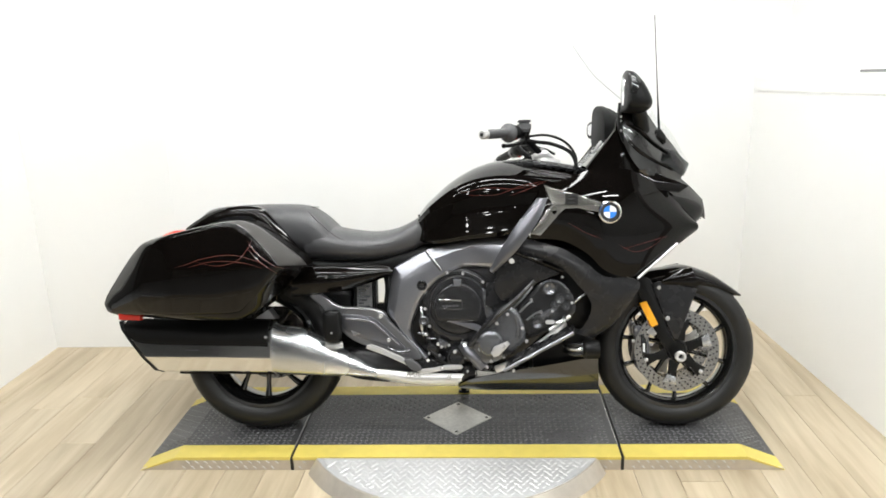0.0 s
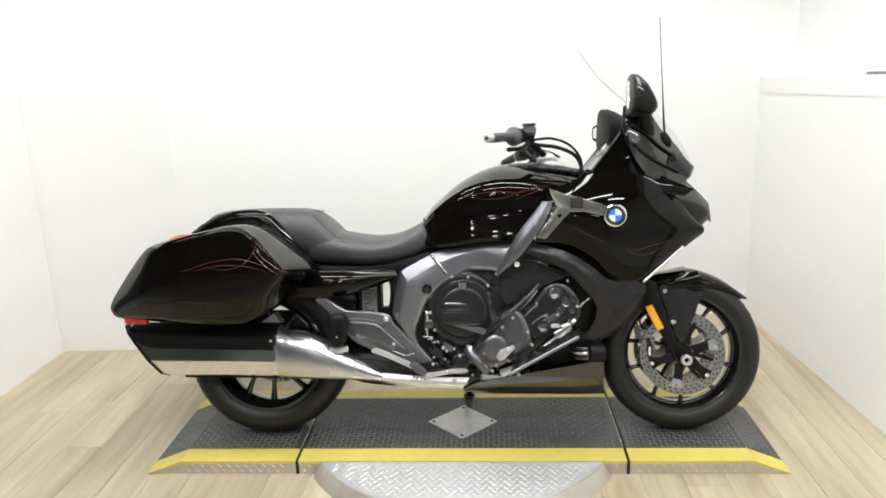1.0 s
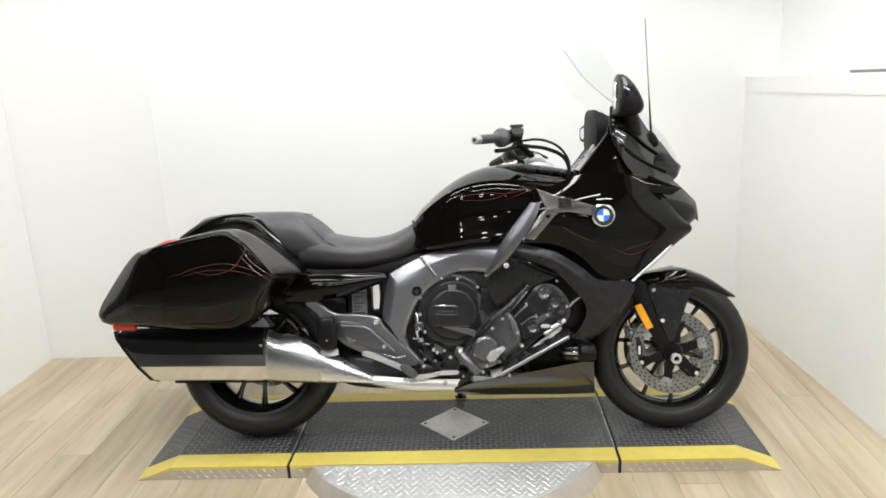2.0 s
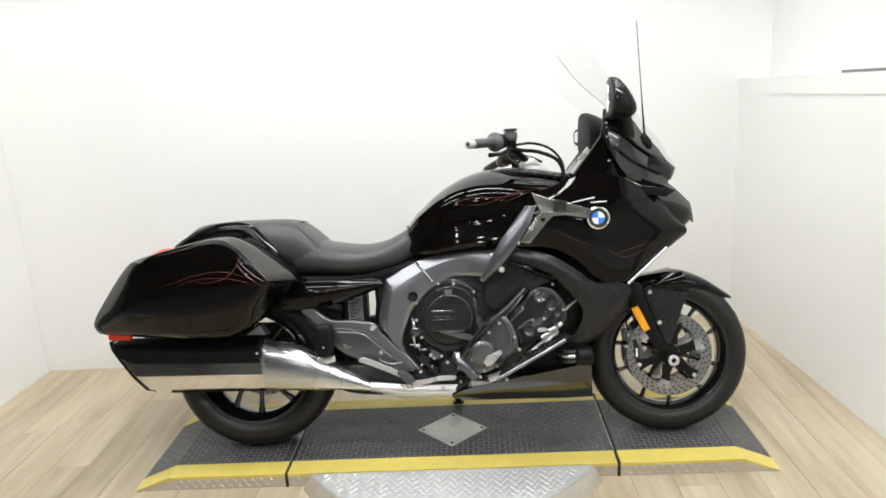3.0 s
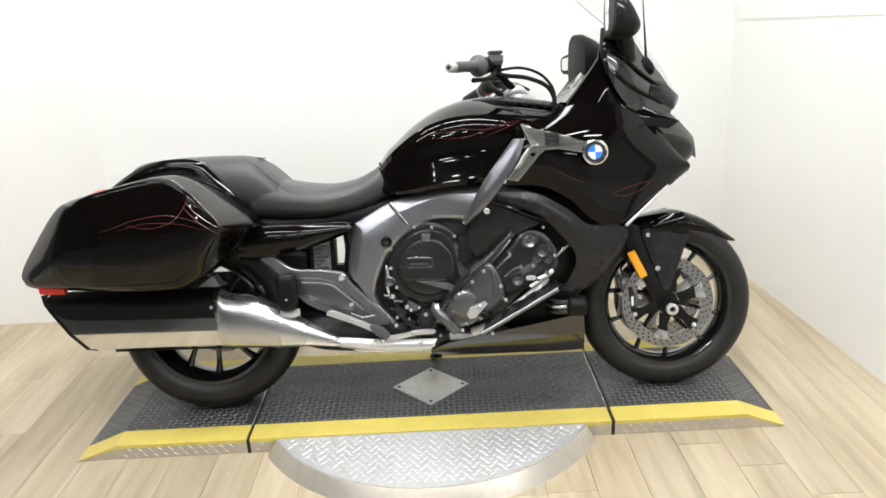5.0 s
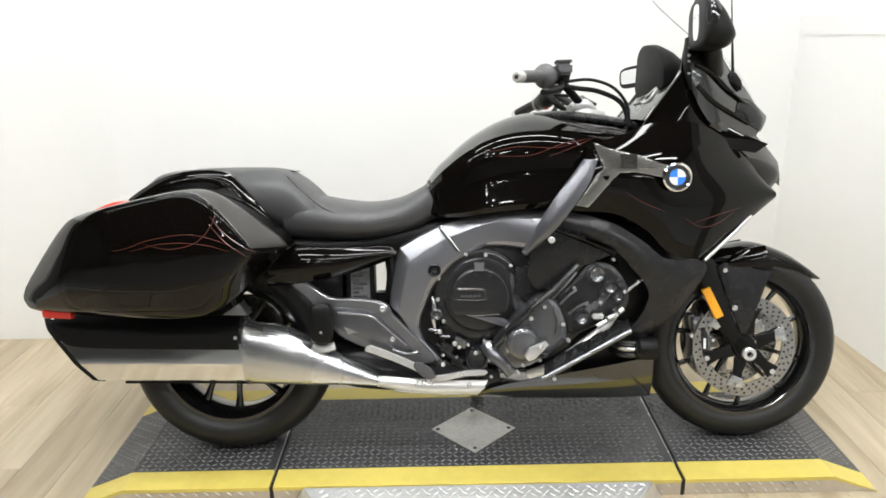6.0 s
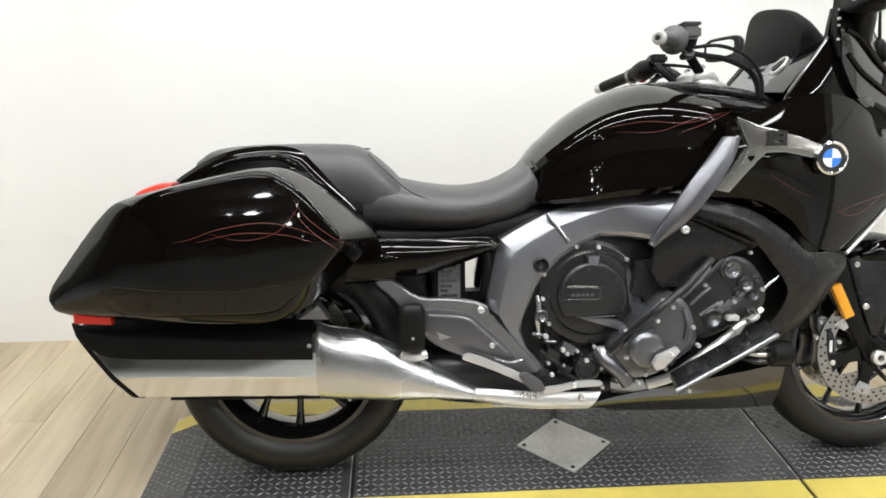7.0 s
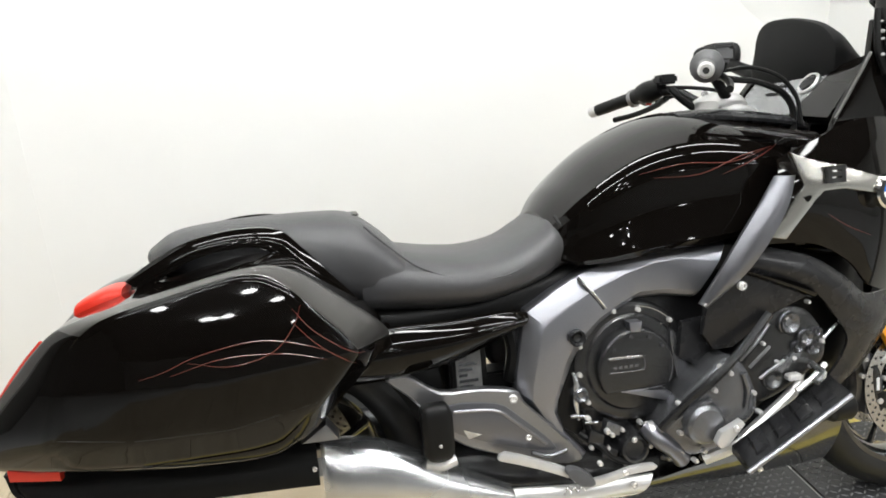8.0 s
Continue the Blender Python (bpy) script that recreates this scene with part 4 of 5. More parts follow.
part("bag_foot", plate([(0.045, 0.472), (0.095, 0.505), (0.118, 0.470)], -0.30, -0.24, 0.004), SATIN_LIGHT, bag, "pale mounting foot")


def stripe(ob, points, width, steps=8):
    flat = on_surface([ob], [tuple(p) for p in spline(points, steps)], 0.0008)
    if len(flat) > 3:
        taper = [width * (0.35 + 0.65 * math.sin(math.pi * (i + 0.5) / len(flat))) for i in range(len(flat))]
        part("pinstripe", tube(flat, taper, 5, 1), PINSTRIPE, ob, "thin red pinstripe")


for line in ([(-0.20, 0.672), (-0.16, 0.680), (-0.10, 0.700), (0.00, 0.712), (0.09, 0.690), (0.15, 0.655)], [(-0.12, 0.690), (-0.05, 0.675), (0.02, 0.690), (0.06, 0.730), (0.075, 0.765)],
             [(0.06, 0.760), (0.09, 0.720), (0.14, 0.680), (0.18, 0.660)], [(0.055, 0.740), (0.10, 0.690), (0.16, 0.645)], [(-0.15, 0.672), (-0.06, 0.690), (0.04, 0.685), (0.11, 0.665)]):
    stripe(bag, line, 0.0010)
for line in ([(0.80, 0.915), (0.90, 0.930), (1.00, 0.925), (1.08, 0.945)], [(0.83, 0.905), (0.93, 0.905), (1.02, 0.935), (1.10, 0.950)], [(0.98, 0.90), (1.05, 0.925), (1.12, 0.955)]):
    stripe(tank, line, 0.0012)
for line in ([(1.36, 0.72), (1.42, 0.69), (1.48, 0.70), (1.53, 0.73)], [(1.38, 0.70), (1.46, 0.72), (1.55, 0.74)], [(1.18, 0.80), (1.24, 0.765), (1.30, 0.74)]):
    stripe(side_r, line, 0.0011)

# exhaust
def muffler(sign):
    def ring(x, z0, z1, y0, y1, shear, soft=1.0):
        zs = [(0.22, 0.00), (0.48, 0.012), (0.79, 0.07), (0.982, 0.315), (0.995, 0.350), (1.0, 0.66), (0.95, 0.85), (0.72, 0.985), (0.35, 1.0), (0.10, 0.86), (0.0, 0.6), (0.02, 0.2)]
        out = []
        for u, w in zs:
            z = z0 + (z1 - z0) * w
            out.append((x - shear * (w - 0.5), sign * (y1 + (y0 - y1) * u), z))
        return out
    def tucked(bm):
        """Draws the muffler in under the case, more so towards its end."""
        for v in bm.verts:
            x = v.co.x
            d = 0.10 + 0.075 * (0.06 - x) if x < 0.06 else 0.10 * max(0.0, (0.475 - x) / 0.415)
            thin = 1 - 0.38 * min(1.0, d / 0.10)
            y = v.co.y * sign
            v.co.y = sign * (-0.338 + d + (y + 0.338) * thin)
            v.co.z -= 0.15 * d
        return bm

    rings = [ring(-0.446, 0.268, 0.464, -0.335, -0.165, 0.155), ring(-0.440, 0.264, 0.468, -0.338, -0.160, 0.155), ring(-0.30, 0.262, 0.468, -0.338, -0.158, 0.02), ring(-0.10, 0.261, 0.462, -0.336, -0.155, 0.0), ring(0.083, 0.259, 0.455, -0.332, -0.15, 0.0)]
    root = part("muffler", tucked(loft(rings)), CHROME, bike, "polished chrome muffler with a slanted end", 9)
    part("end_rim", tucked(loft([ring(-0.458, 0.264, 0.471, -0.340, -0.160, 0.156), ring(-0.447, 0.262, 0.471, -0.340, -0.158, 0.156)])), PLASTIC, root, "black end rim", 24)
    part("outlet", tucked(turned([(0.0, 0.035), (0.03, 0.032), (0.06, 0.03)], (-0.45, sign * -0.25, 0.36), "x", 20)), GAP, root)
    top = [(-0.498, -0.332, 0.444), (-0.472, -0.339, 0.408), (-0.41, -0.3425, 0.386), (-0.20, -0.3435, 0.378), (0.07, -0.3395, 0.372)]
    crown = [(-0.500, -0.270, 0.474), (-0.44, -0.275, 0.476), (-0.38, -0.278, 0.475), (-0.20, -0.278, 0.471), (0.07, -0.272, 0.464)]
    shield = tucked(skin([(x, sign * y, z) for x, y, z in top], [(x, sign * y, z) for x, y, z in crown], 0.030, 0.020, 8, side=-sign))
    part("heat_shield", shield, HOOD, root, "black muffler top shield")
    cone = [(0.084, 0.258, 0.452, -0.336, -0.15), (0.112, 0.256, 0.440, -0.338, -0.148), (0.19, 0.252, 0.425, -0.326, -0.145), (0.27, 0.247, 0.388, -0.304, -0.15), (0.36, 0.243, 0.330, -0.270, -0.16), (0.475, 0.232, 0.266, -0.232, -0.175)]
    fine = []
    for x, z0, z1, y0, y1 in spline(cone, 5):
        oval = []
        for k in range(36):
            a = 2 * math.pi * k / 36
            c, w = math.cos(a), math.sin(a)
            oval.append((x, sign * ((y0 + y1) / 2 + (y0 - y1) / 2 * math.copysign(abs(c) ** 0.75, c)), (z0 + z1) / 2 + (z1 - z0) / 2 * math.copysign(abs(w) ** 0.85, w)))
        fine.append(oval)
    part("muffler_cone", tucked(loft(fine)), BRUSHED, root, "brushed steel tapering pipe", 60)
    part("lower_trim", tucked(tube([(-0.30, sign * -0.262, 0.2640), (-0.1, sign * -0.262, 0.2625), (0.10, sign * -0.260, 0.2595)], 0.004, 8)), PLASTIC, root)
    part("clamp_band", tucked(loft([ring(x, 0.2575, 0.4575, -0.336, -0.149, 0.0) for x in (0.078, 0.086)])), BRUSHED, root, "", 24)
    if sign > 0:
        bolt(0.063, -0.241, 0.393, root, 0.0055)
        for q in range(9):
            if q not in (3, 6):
                part("stamp_bar", tucked(block(-0.255 + q * 0.006, -0.252 + q * 0.006, -0.3385, -0.333, 0.358, 0.362)), SATIN, root)
    return root


pipe = muffler(1)
muffler(-1)
header = part("exhaust_header", tube([(0.43, -0.198, 0.250), (0.52, -0.200, 0.238), (0.64, -0.198, 0.228), (0.79, -0.19, 0.224)], [0.018, 0.018, 0.018, 0.016], 16, 6), CHROME, bike, "polished exhaust pipe")
part("pipe_cover", skin([(0.462, -0.212, 0.257), (0.49, -0.216, 0.262), (0.64, -0.222, 0.248), (0.80, -0.217, 0.243)], [(0.462, -0.206, 0.230), (0.50, -0.208, 0.222), (0.62, -0.212, 0.203), (0.768, -0.207, 0.196)], 0.014, 0.008, 6), SILVER, header, "bright pipe guard")
part("pipe_lip", tube([(0.520, -0.212, 0.216), (0.56, -0.215, 0.213), (0.64, -0.216, 0.206), (0.766, -0.212, 0.201)], 0.003, 8), CHROME, header)
bolt(0.745, -0.238, 0.236, header, 0.008)
for k in range(3):
    y = -0.245 + k * 0.012
    part("downpipe", tube([(1.17, y + 0.03, 0.43), (1.13, y, 0.395), (1.05, y, 0.335), (0.98, y, 0.290), (0.92, y + 0.02, 0.262)], 0.014, 10), SILVER if k == 0 else ENGINE, bike, "exhaust downpipe")

# frame
SPAR_OUT = [(0.645, -0.150, 0.290), (0.560, -0.158, 0.392), (0.511, -0.164, 0.466), (0.513, -0.166, 0.500), (0.535, -0.168, 0.620), (0.545, -0.168, 0.642), (0.610, -0.162, 0.678), (0.675, -0.156, 0.708), (0.775, -0.155, 0.738), (0.860, -0.160, 0.757), (0.925, -0.172, 0.760), (1.003, -0.198, 0.750)]
SPAR_IN = [(0.664, -0.160, 0.300), (0.618, -0.168, 0.352), (0.602, -0.172, 0.400), (0.606, -0.174, 0.430), (0.640, -0.176, 0.510), (0.652, -0.176, 0.530), (0.680, -0.176, 0.562), (0.708, -0.176, 0.590), (0.755, -0.170, 0.618), (0.800, -0.168, 0.638), (0.860, -0.172, 0.638), (0.925, -0.192, 0.630)]
both("frame_spar", faceted(SPAR_OUT, SPAR_IN, ((0.0, -0.004), (0.025, 0.003), (0.15, 0.012), (0.30, 0.021), (0.34, 0.0222), (0.60, 0.0195), (0.86, 0.013), (0.95, 0.006), (1.0, -0.006)), 0.03), SATIN, bike, "satin grey frame spar", 17)
both("frame_joint", tube([(0.668, -0.176, 0.704), (0.676, -0.182, 0.690), (0.700, -0.186, 0.660), (0.722, -0.186, 0.630)], 0.0026, 8, 2), BRUSHED, bike)
both("frame_joint", tube([(0.664, -0.175, 0.701), (0.671, -0.181, 0.687), (0.695, -0.185, 0.657), (0.717, -0.185, 0.627)], 0.0022, 8, 2), GAP, bike)
both("spar_recess", plate([(0.600, 0.440), (0.640, 0.528), (0.700, 0.596), (0.760, 0.632), (0.745, 0.570), (0.690, 0.520), (0.660, 0.440), (0.660, 0.330), (0.600, 0.37)], -0.165, -0.120, 0.004), PLASTIC, bike)
socket = part("frame_plug", turned([(0.01, 0.019), (-0.004, 0.019), (-0.007, 0.0165), (-0.003, 0.012), (0.002, 0.010)], (0.648, -0.196, 0.574), sides=22), SATIN_DARK, bike, "round frame plug")
part("plug_core", turned([(0.004, 0.009), (-0.001, 0.008), (0.001, 0.004)], (0.648, -0.196, 0.574), sides=14), GAP, socket)
part("subframe", plate([(0.10, 0.60), (0.43, 0.60), (0.44, 0.44), (0.40, 0.36), (0.28, 0.40), (0.16, 0.52)], 0.02, 0.12, 0.004), PLASTIC, bike)
part("inner_fender", body([(-0.05, 0.55, 0.68, -0.11, 0.11, 3), (0.12, 0.46, 0.66, -0.11, 0.11, 3), (0.26, 0.36, 0.62, -0.10, 0.10, 3), (0.36, 0.30, 0.56, -0.09, 0.09, 3)]), PLASTIC, bike)
part("swing_arm", plate(rounded([(-0.05, 0.36), (0.10, 0.40), (0.35, 0.42), (0.48, 0.38), (0.52, 0.33), (0.42, 0.30), (0.10, 0.27), (-0.05, 0.28)], 3), 0.09, 0.15, 0.01), ENGINE, bike, "cast swing arm")
shock = part("control_box", block(0.375, 0.462, -0.115, -0.04, 0.435, 0.590, 0.006), PLASTIC, bike, "black electronics box")
label_plate = part("type_label", block(0.390, 0.448, -0.1175, -0.1155, 0.450, 0.580), LABEL, shock, "grey printed label")
for k in range(9):
    part("label_bar", block(0.396, 0.415 + 0.012 * ((k * 7) % 3), -0.1187, -0.1178, 0.458 + k * 0.013, 0.464 + k * 0.013), ENGINE_GREY, label_plate)
# dark filler added to close the lower part of a see-through gap
part("harness_block", block(0.458, 0.535, -0.10, -0.03, 0.40, 0.492, 0.006), PLASTIC, bike)
part("hose", tube([(0.515, -0.12, 0.61), (0.522, -0.14, 0.55), (0.512, -0.13, 0.48)], 0.020, 10), PLASTIC, bike)

part("collector_box", body([(0.30, 0.23, 0.33, -0.13, 0.13, 4), (0.40, 0.195, 0.35, -0.16, 0.16, 4), (0.62, 0.180, 0.33, -0.17, 0.17, 4), (0.84, 0.180, 0.28, -0.17, 0.17, 4)]), ENGINE, bike, "dark exhaust collector box")
# footrest bracket, pegs, brake pedal
bracket = part("footrest_bracket", plate(rounded([(0.225, 0.540), (0.270, 0.545), (0.335, 0.500), (0.420, 0.494), (0.500, 0.478), (0.520, 0.448), (0.560, 0.405), (0.640, 0.315), (0.625, 0.295), (0.560, 0.305), (0.430, 0.350), (0.360, 0.388), (0.318, 0.440), (0.268, 0.500)], 3),
                                         -0.205, -0.175, 0.004, 1), SATIN_LIGHT, bike, "satin silver footrest bracket", 20)
part("bracket_recess", plate(rounded([(0.350, 0.470), (0.455, 0.458), (0.500, 0.425), (0.575, 0.350), (0.560, 0.335), (0.440, 0.372), (0.365, 0.405), (0.345, 0.43)], 3), -0.209, -0.200, 0.003), SATIN_MID, bracket)
part("bracket_rib", tube([(0.36, -0.210, 0.455), (0.45, -0.210, 0.444), (0.49, -0.210, 0.415), (0.56, -0.210, 0.352)], 0.004, 6), SATIN, bracket)
# a bright steel plate stands in for the light through a small hole
part("bracket_slot", plate([(0.378, 0.412), (0.418, 0.396), (0.388, 0.390)], -0.2105, -0.205, 0), BRUSHED, bracket, "small bright triangular plate standing in for light through an opening")
bolt(0.492, -0.207, 0.463, bracket, 0.010)
bolt(0.520, -0.208, 0.372, bracket, 0.008)
peg = part("pillion_peg", body([(0.285, 0.385, 0.485, -0.262, -0.225, 4), (0.30, 0.372, 0.492, -0.268, -0.22, 4), (0.335, 0.372, 0.492, -0.268, -0.22, 4), (0.348, 0.385, 0.478, -0.262, -0.225, 4)]), PLASTIC, bike, "folded black passenger footrest")
bolt(0.318, -0.268, 0.410, peg, 0.004)
part("peg_hinge", tube([(0.290, -0.235, 0.362), (0.320, -0.240, 0.356), (0.352, -0.235, 0.362)], 0.012, 10), SILVER, peg)
lever = part("brake_pedal", plate(rounded([(0.440, 0.350), (0.458, 0.363), (0.530, 0.334), (0.600, 0.300), (0.646, 0.268), (0.735, 0.282), (0.792, 0.281), (0.790, 0.268), (0.730, 0.266), (0.650, 0.252), (0.594, 0.282), (0.522, 0.316), (0.456, 0.342)], 2), -0.247, -0.234, 0.002), SILVER, bike, "silver brake pedal", 24)
part("pedal_pad", plate(rounded([(0.582, 0.302), (0.598, 0.313), (0.632, 0.294), (0.646, 0.272), (0.636, 0.264), (0.610, 0.270)], 3), -0.268, -0.242, 0.007), GRIP, lever, "dark rubber pad")
part("pedal_link", tube([(0.520, -0.226, 0.345), (0.560, -0.224, 0.330), (0.600, -0.222, 0.336)], 0.005, 8), ENGINE_GREY, lever)
part("spring", tube([(0.585 + 0.004 * k, -0.232 + 0.010 * (k % 2), 0.240 + 0.012 * ((k // 2) % 2)) for k in range(14)], 0.0026, 6, 2), BOLT, lever)
bolt(0.722, -0.248, 0.273, lever, 0.008)
bolt(0.668, -0.240, 0.300, lever, 0.006)
part("pull_tag", plate([(0.278, 0.345), (0.305, 0.341), (0.308, 0.362), (0.281, 0.366)], -0.215, -0.213, 0), TAG, bike, "small paper tag")

# engine
crank = part("engine", plate([(0.585, 0.340), (0.640, 0.265), (0.680, 0.245), (0.860, 0.240), (1.000, 0.285), (1.200, 0.420), (1.190, 0.600), (1.080, 0.650), (0.880, 0.665), (0.740, 0.640), (0.655, 0.560)], -0.150, 0.150, 0.02), ENGINE, bike, "black cast engine block")
CL = (0.783, 0.0, 0.495)
clutch = part("clutch_cover", turned([(-0.13, 0.140), (-0.160, 0.140), (-0.170, 0.136), (-0.173, 0.128), (-0.172, 0.112), (-0.178, 0.106), (-0.180, 0.09)], CL, sides=64), ENGINE, crank, "round black clutch cover")
disc_line = [(0.781 + 0.090 * math.cos(a), 0.489 + 0.090 * math.sin(a)) for a in [radians(-34 + 248 * k / 40) for k in range(41)]]
inner = part("cover_disc", plate(disc_line, -0.204, -0.165, 0.009, 3), ENGINE, clutch, "raised black cover disc with a flat lower edge", 40)
def arc(r, a0, a1, y):
    return [(0.781 + r * math.cos(radians(a)), y, 0.489 + r * math.sin(radians(a))) for a in [a0 + (a1 - a0) * k / 8 for k in range(9)]]
part("disc_line", tube([(0.714, -0.205, 0.519), (0.740, -0.205, 0.520), (0.792, -0.205, 0.517)], 0.0012, 6, 2), BRUSHED, inner)
part("name_frame", tube([(0.714, -0.205, 0.516), (0.786, -0.205, 0.514), (0.797, -0.205, 0.508), (0.797, -0.205, 0.490), (0.786, -0.205, 0.484), (0.716, -0.205, 0.486)], 0.0016, 6, 3), ENGINE_GREY, inner, "raised name plate rim")
part("disc_line", tube([(0.742, -0.203, 0.439), (0.790, -0.203, 0.438), (0.838, -0.203, 0.440)], 0.0011, 6, 2), SATIN, inner)
part("disc_line", tube(arc(0.084, -28, 20, -0.203), 0.0015, 6, 2), ENGINE_GREY, inner)
# thin bright bars stand in for the glints on the cover's bevelled shoulder
part("shoulder_line", tube(arc(0.112, 48, 112, -0.176), 0.0016, 6, 2), BRUSHED, clutch)
part("shoulder_line", tube(arc(0.134, 44, 84, -0.172), 0.0014, 6, 2), BRUSHED, clutch)
for k in range(5):
    part("letter_bar", block(0.724 + k * 0.0125, 0.7325 + k * 0.0125, -0.2056, -0.203, 0.493, 0.500), ENGINE_GREY, inner)
part("cover_flat", plate([(0.738, 0.437), (0.835, 0.428), (0.850, 0.424), (0.930, 0.380), (0.905, 0.382), (0.850, 0.400)], -0.192, -0.165, 0.003), SATIN, clutch, "pale wedge below the disc")
part("disc_notch", plate([(0.768, 0.572), (0.792, 0.571), (0.796, 0.594), (0.766, 0.595)], -0.206, -0.175, 0.003), SATIN, inner, "small bright notch at the top of the disc")
part("cover_web", plate(rounded([(0.872, 0.560), (0.905, 0.520), (0.915, 0.460), (0.930, 0.400), (0.900, 0.420), (0.880, 0.470)], 3), -0.184, -0.165, 0.005), ENGINE_GREY, clutch)
for a in (38, 66, 100, 138):
    bolt(0.781 + 0.074 * math.cos(radians(a)), -0.205, 0.489 + 0.074 * math.sin(radians(a)), inner, 0.0038, material=ENGINE_GREY)
for bx, bz in ((0.743, 0.617), (0.801, 0.614), (0.875, 0.581), (0.927, 0.519), (0.946, 0.450), (0.656, 0.483), (0.672, 0.417), (0.719, 0.354), (0.794, 0.351), (0.849, 0.356), (0.919, 0.389), (0.660, 0.547)):
    bolt(bx, -0.176, bz, clutch, 0.0060, deep=0.008)
def sunk(bm):
    """Draws the rear of the front cover in towards the clutch cover."""
    for v in bm.verts:
        v.co.y += 0.55 * max(0.0, 0.925 - v.co.x)
    return bm


cover = part("front_cover", sunk(plate(rounded([(0.818, 0.352), (0.862, 0.412), (0.922, 0.480), (0.968, 0.508), (1.010, 0.470), (1.030, 0.385), (0.985, 0.338), (0.925, 0.300), (0.872, 0.282), (0.836, 0.305)], 4), -0.274, -0.16, 0.022, 4)), ENGINE_GREY, crank, "dark grey cast front engine cover")
boss = part("cover_boss", turned([(-0.26, 0.046), (-0.282, 0.044), (-0.290, 0.036), (-0.292, 0.014)], (0.898, 0.0, 0.368), sides=32), ENGINE_GREY, cover)
part("split_rib", tube([(0.820, -0.226, 0.350), (0.868, -0.252, 0.410), (0.922, -0.282, 0.470), (0.990, -0.278, 0.525), (1.060, -0.270, 0.592)], 0.010, 8), ENGINE, cover)
part("cover_rib", tube([(0.850, -0.244, 0.372), (0.880, -0.262, 0.402), (0.915, -0.278, 0.418)], 0.005, 8), ENGINE_GREY, cover)
part("cover_rib", tube([(0.990, -0.278, 0.470), (1.000, -0.280, 0.430), (0.995, -0.278, 0.390)], 0.006, 8), ENGINE_GREY, cover)
for bx, bz in ((0.824, 0.345), (0.859, 0.339), (0.858, 0.293), (0.885, 0.276), (0.859, 0.406), (0.924, 0.440), (0.962, 0.473), (0.941, 0.489), (1.015, 0.421), (1.030, 0.374), (0.901, 0.300), (0.947, 0.318)):
    bolt(bx, -0.274 + 0.55 * max(0.0, 0.925 - bx), bz, cover, 0.0062, deep=0.009)
head = part("cylinder_head", plate(rounded([(0.990, 0.490), (1.045, 0.548), (1.096, 0.596), (1.160, 0.590), (1.206, 0.530), (1.208, 0.470), (1.165, 0.436), (1.100, 0.400), (1.040, 0.385), (1.015, 0.430)], 4), -0.258, -0.15, 0.022, 4), ENGINE, crank, "black cast cylinder head")
for cx, cz, r in ((1.114, 0.563, 0.028), (1.152, 0.524, 0.020), (1.172, 0.498, 0.016), (1.132, 0.505, 0.013), (1.180, 0.535, 0.011), (1.070, 0.440, 0.024)):
    plug = part("head_plug", turned([(-0.24, r), (-0.266, r), (-0.271, r * 0.8), (-0.267, r * 0.55), (-0.262, r * 0.3)], (cx, 0, cz), sides=22), ENGINE_GREY, head)
    part("plug_ring", turned([(-0.266, r * 0.95), (-0.2715, r * 0.86), (-0.2715, r * 0.76), (-0.266, r * 0.7)], (cx, 0, cz), sides=22, closed=True), ENGINE, plug)
for bx, bz in ((1.161, 0.604), (1.105, 0.576), (1.146, 0.514), (1.124, 0.481), (1.083, 0.477), (1.049, 0.524), (1.195, 0.510), (1.166, 0.456)):
    bolt(bx, -0.262, bz, head, 0.0052, deep=0.007)
for k in range(5):
    part("cooling_rib", plate([(1.052 + k * 0.017, 0.432 + k * 0.010), (1.058 + k * 0.017, 0.428 + k * 0.010), (1.098 + k * 0.015, 0.476 + k * 0.008), (1.092 + k * 0.015, 0.480 + k * 0.008)], -0.264, -0.25, 0.002), ENGINE_GREY, head)
part("cable", tube([(0.985, -0.275, 0.498), (1.020, -0.282, 0.535), (1.052, -0.280, 0.572)], 0.0036, 8), SATIN_LIGHT, head)
part("cable", tube([(1.005, -0.278, 0.480), (1.030, -0.284, 0.506), (1.052, -0.282, 0.522)], 0.0036, 8), SATIN_LIGHT, head)
part("cable", tube([(1.030, -0.278, 0.452), (1.058, -0.284, 0.474), (1.085, -0.282, 0.486)], 0.0036, 8), SATIN_LIGHT, head)
part("rail_clip", block(1.098, 1.130, -0.284, -0.262, 0.436, 0.450, 0.003), BOLT, head, "bright clip")
part("rail", tube([(1.110, -0.290, 0.416), (1.150, -0.290, 0.440), (1.185, -0.285, 0.466)], 0.007, 8), BOLT, head, "bright rail")
part("rail", tube([(1.195, -0.25, 0.500), (1.222, -0.25, 0.525), (1.245, -0.245, 0.540)], 0.004, 8), BRUSHED, head)
part("air_duct", tilted(plate([(0.915, 0.560), (0.925, 0.640), (0.962, 0.700), (1.000, 0.698), (1.165, 0.622), (1.080, 0.588), (0.985, 0.520), (0.940, 0.520)], -0.262, -0.242, 0.005), 0.98, 0.66, -0.06, -0.10), SATIN_DARK, bike, "dark grey duct panel", 20)
part("duct_brow", skin([(0.985, -0.300, 0.700), (1.06, -0.300, 0.672), (1.165, -0.288, 0.628)], [(0.99, -0.285, 0.690), (1.06, -0.286, 0.660), (1.16, -0.276, 0.616)], 0.004, 0.006, 4), PAINT, bike)
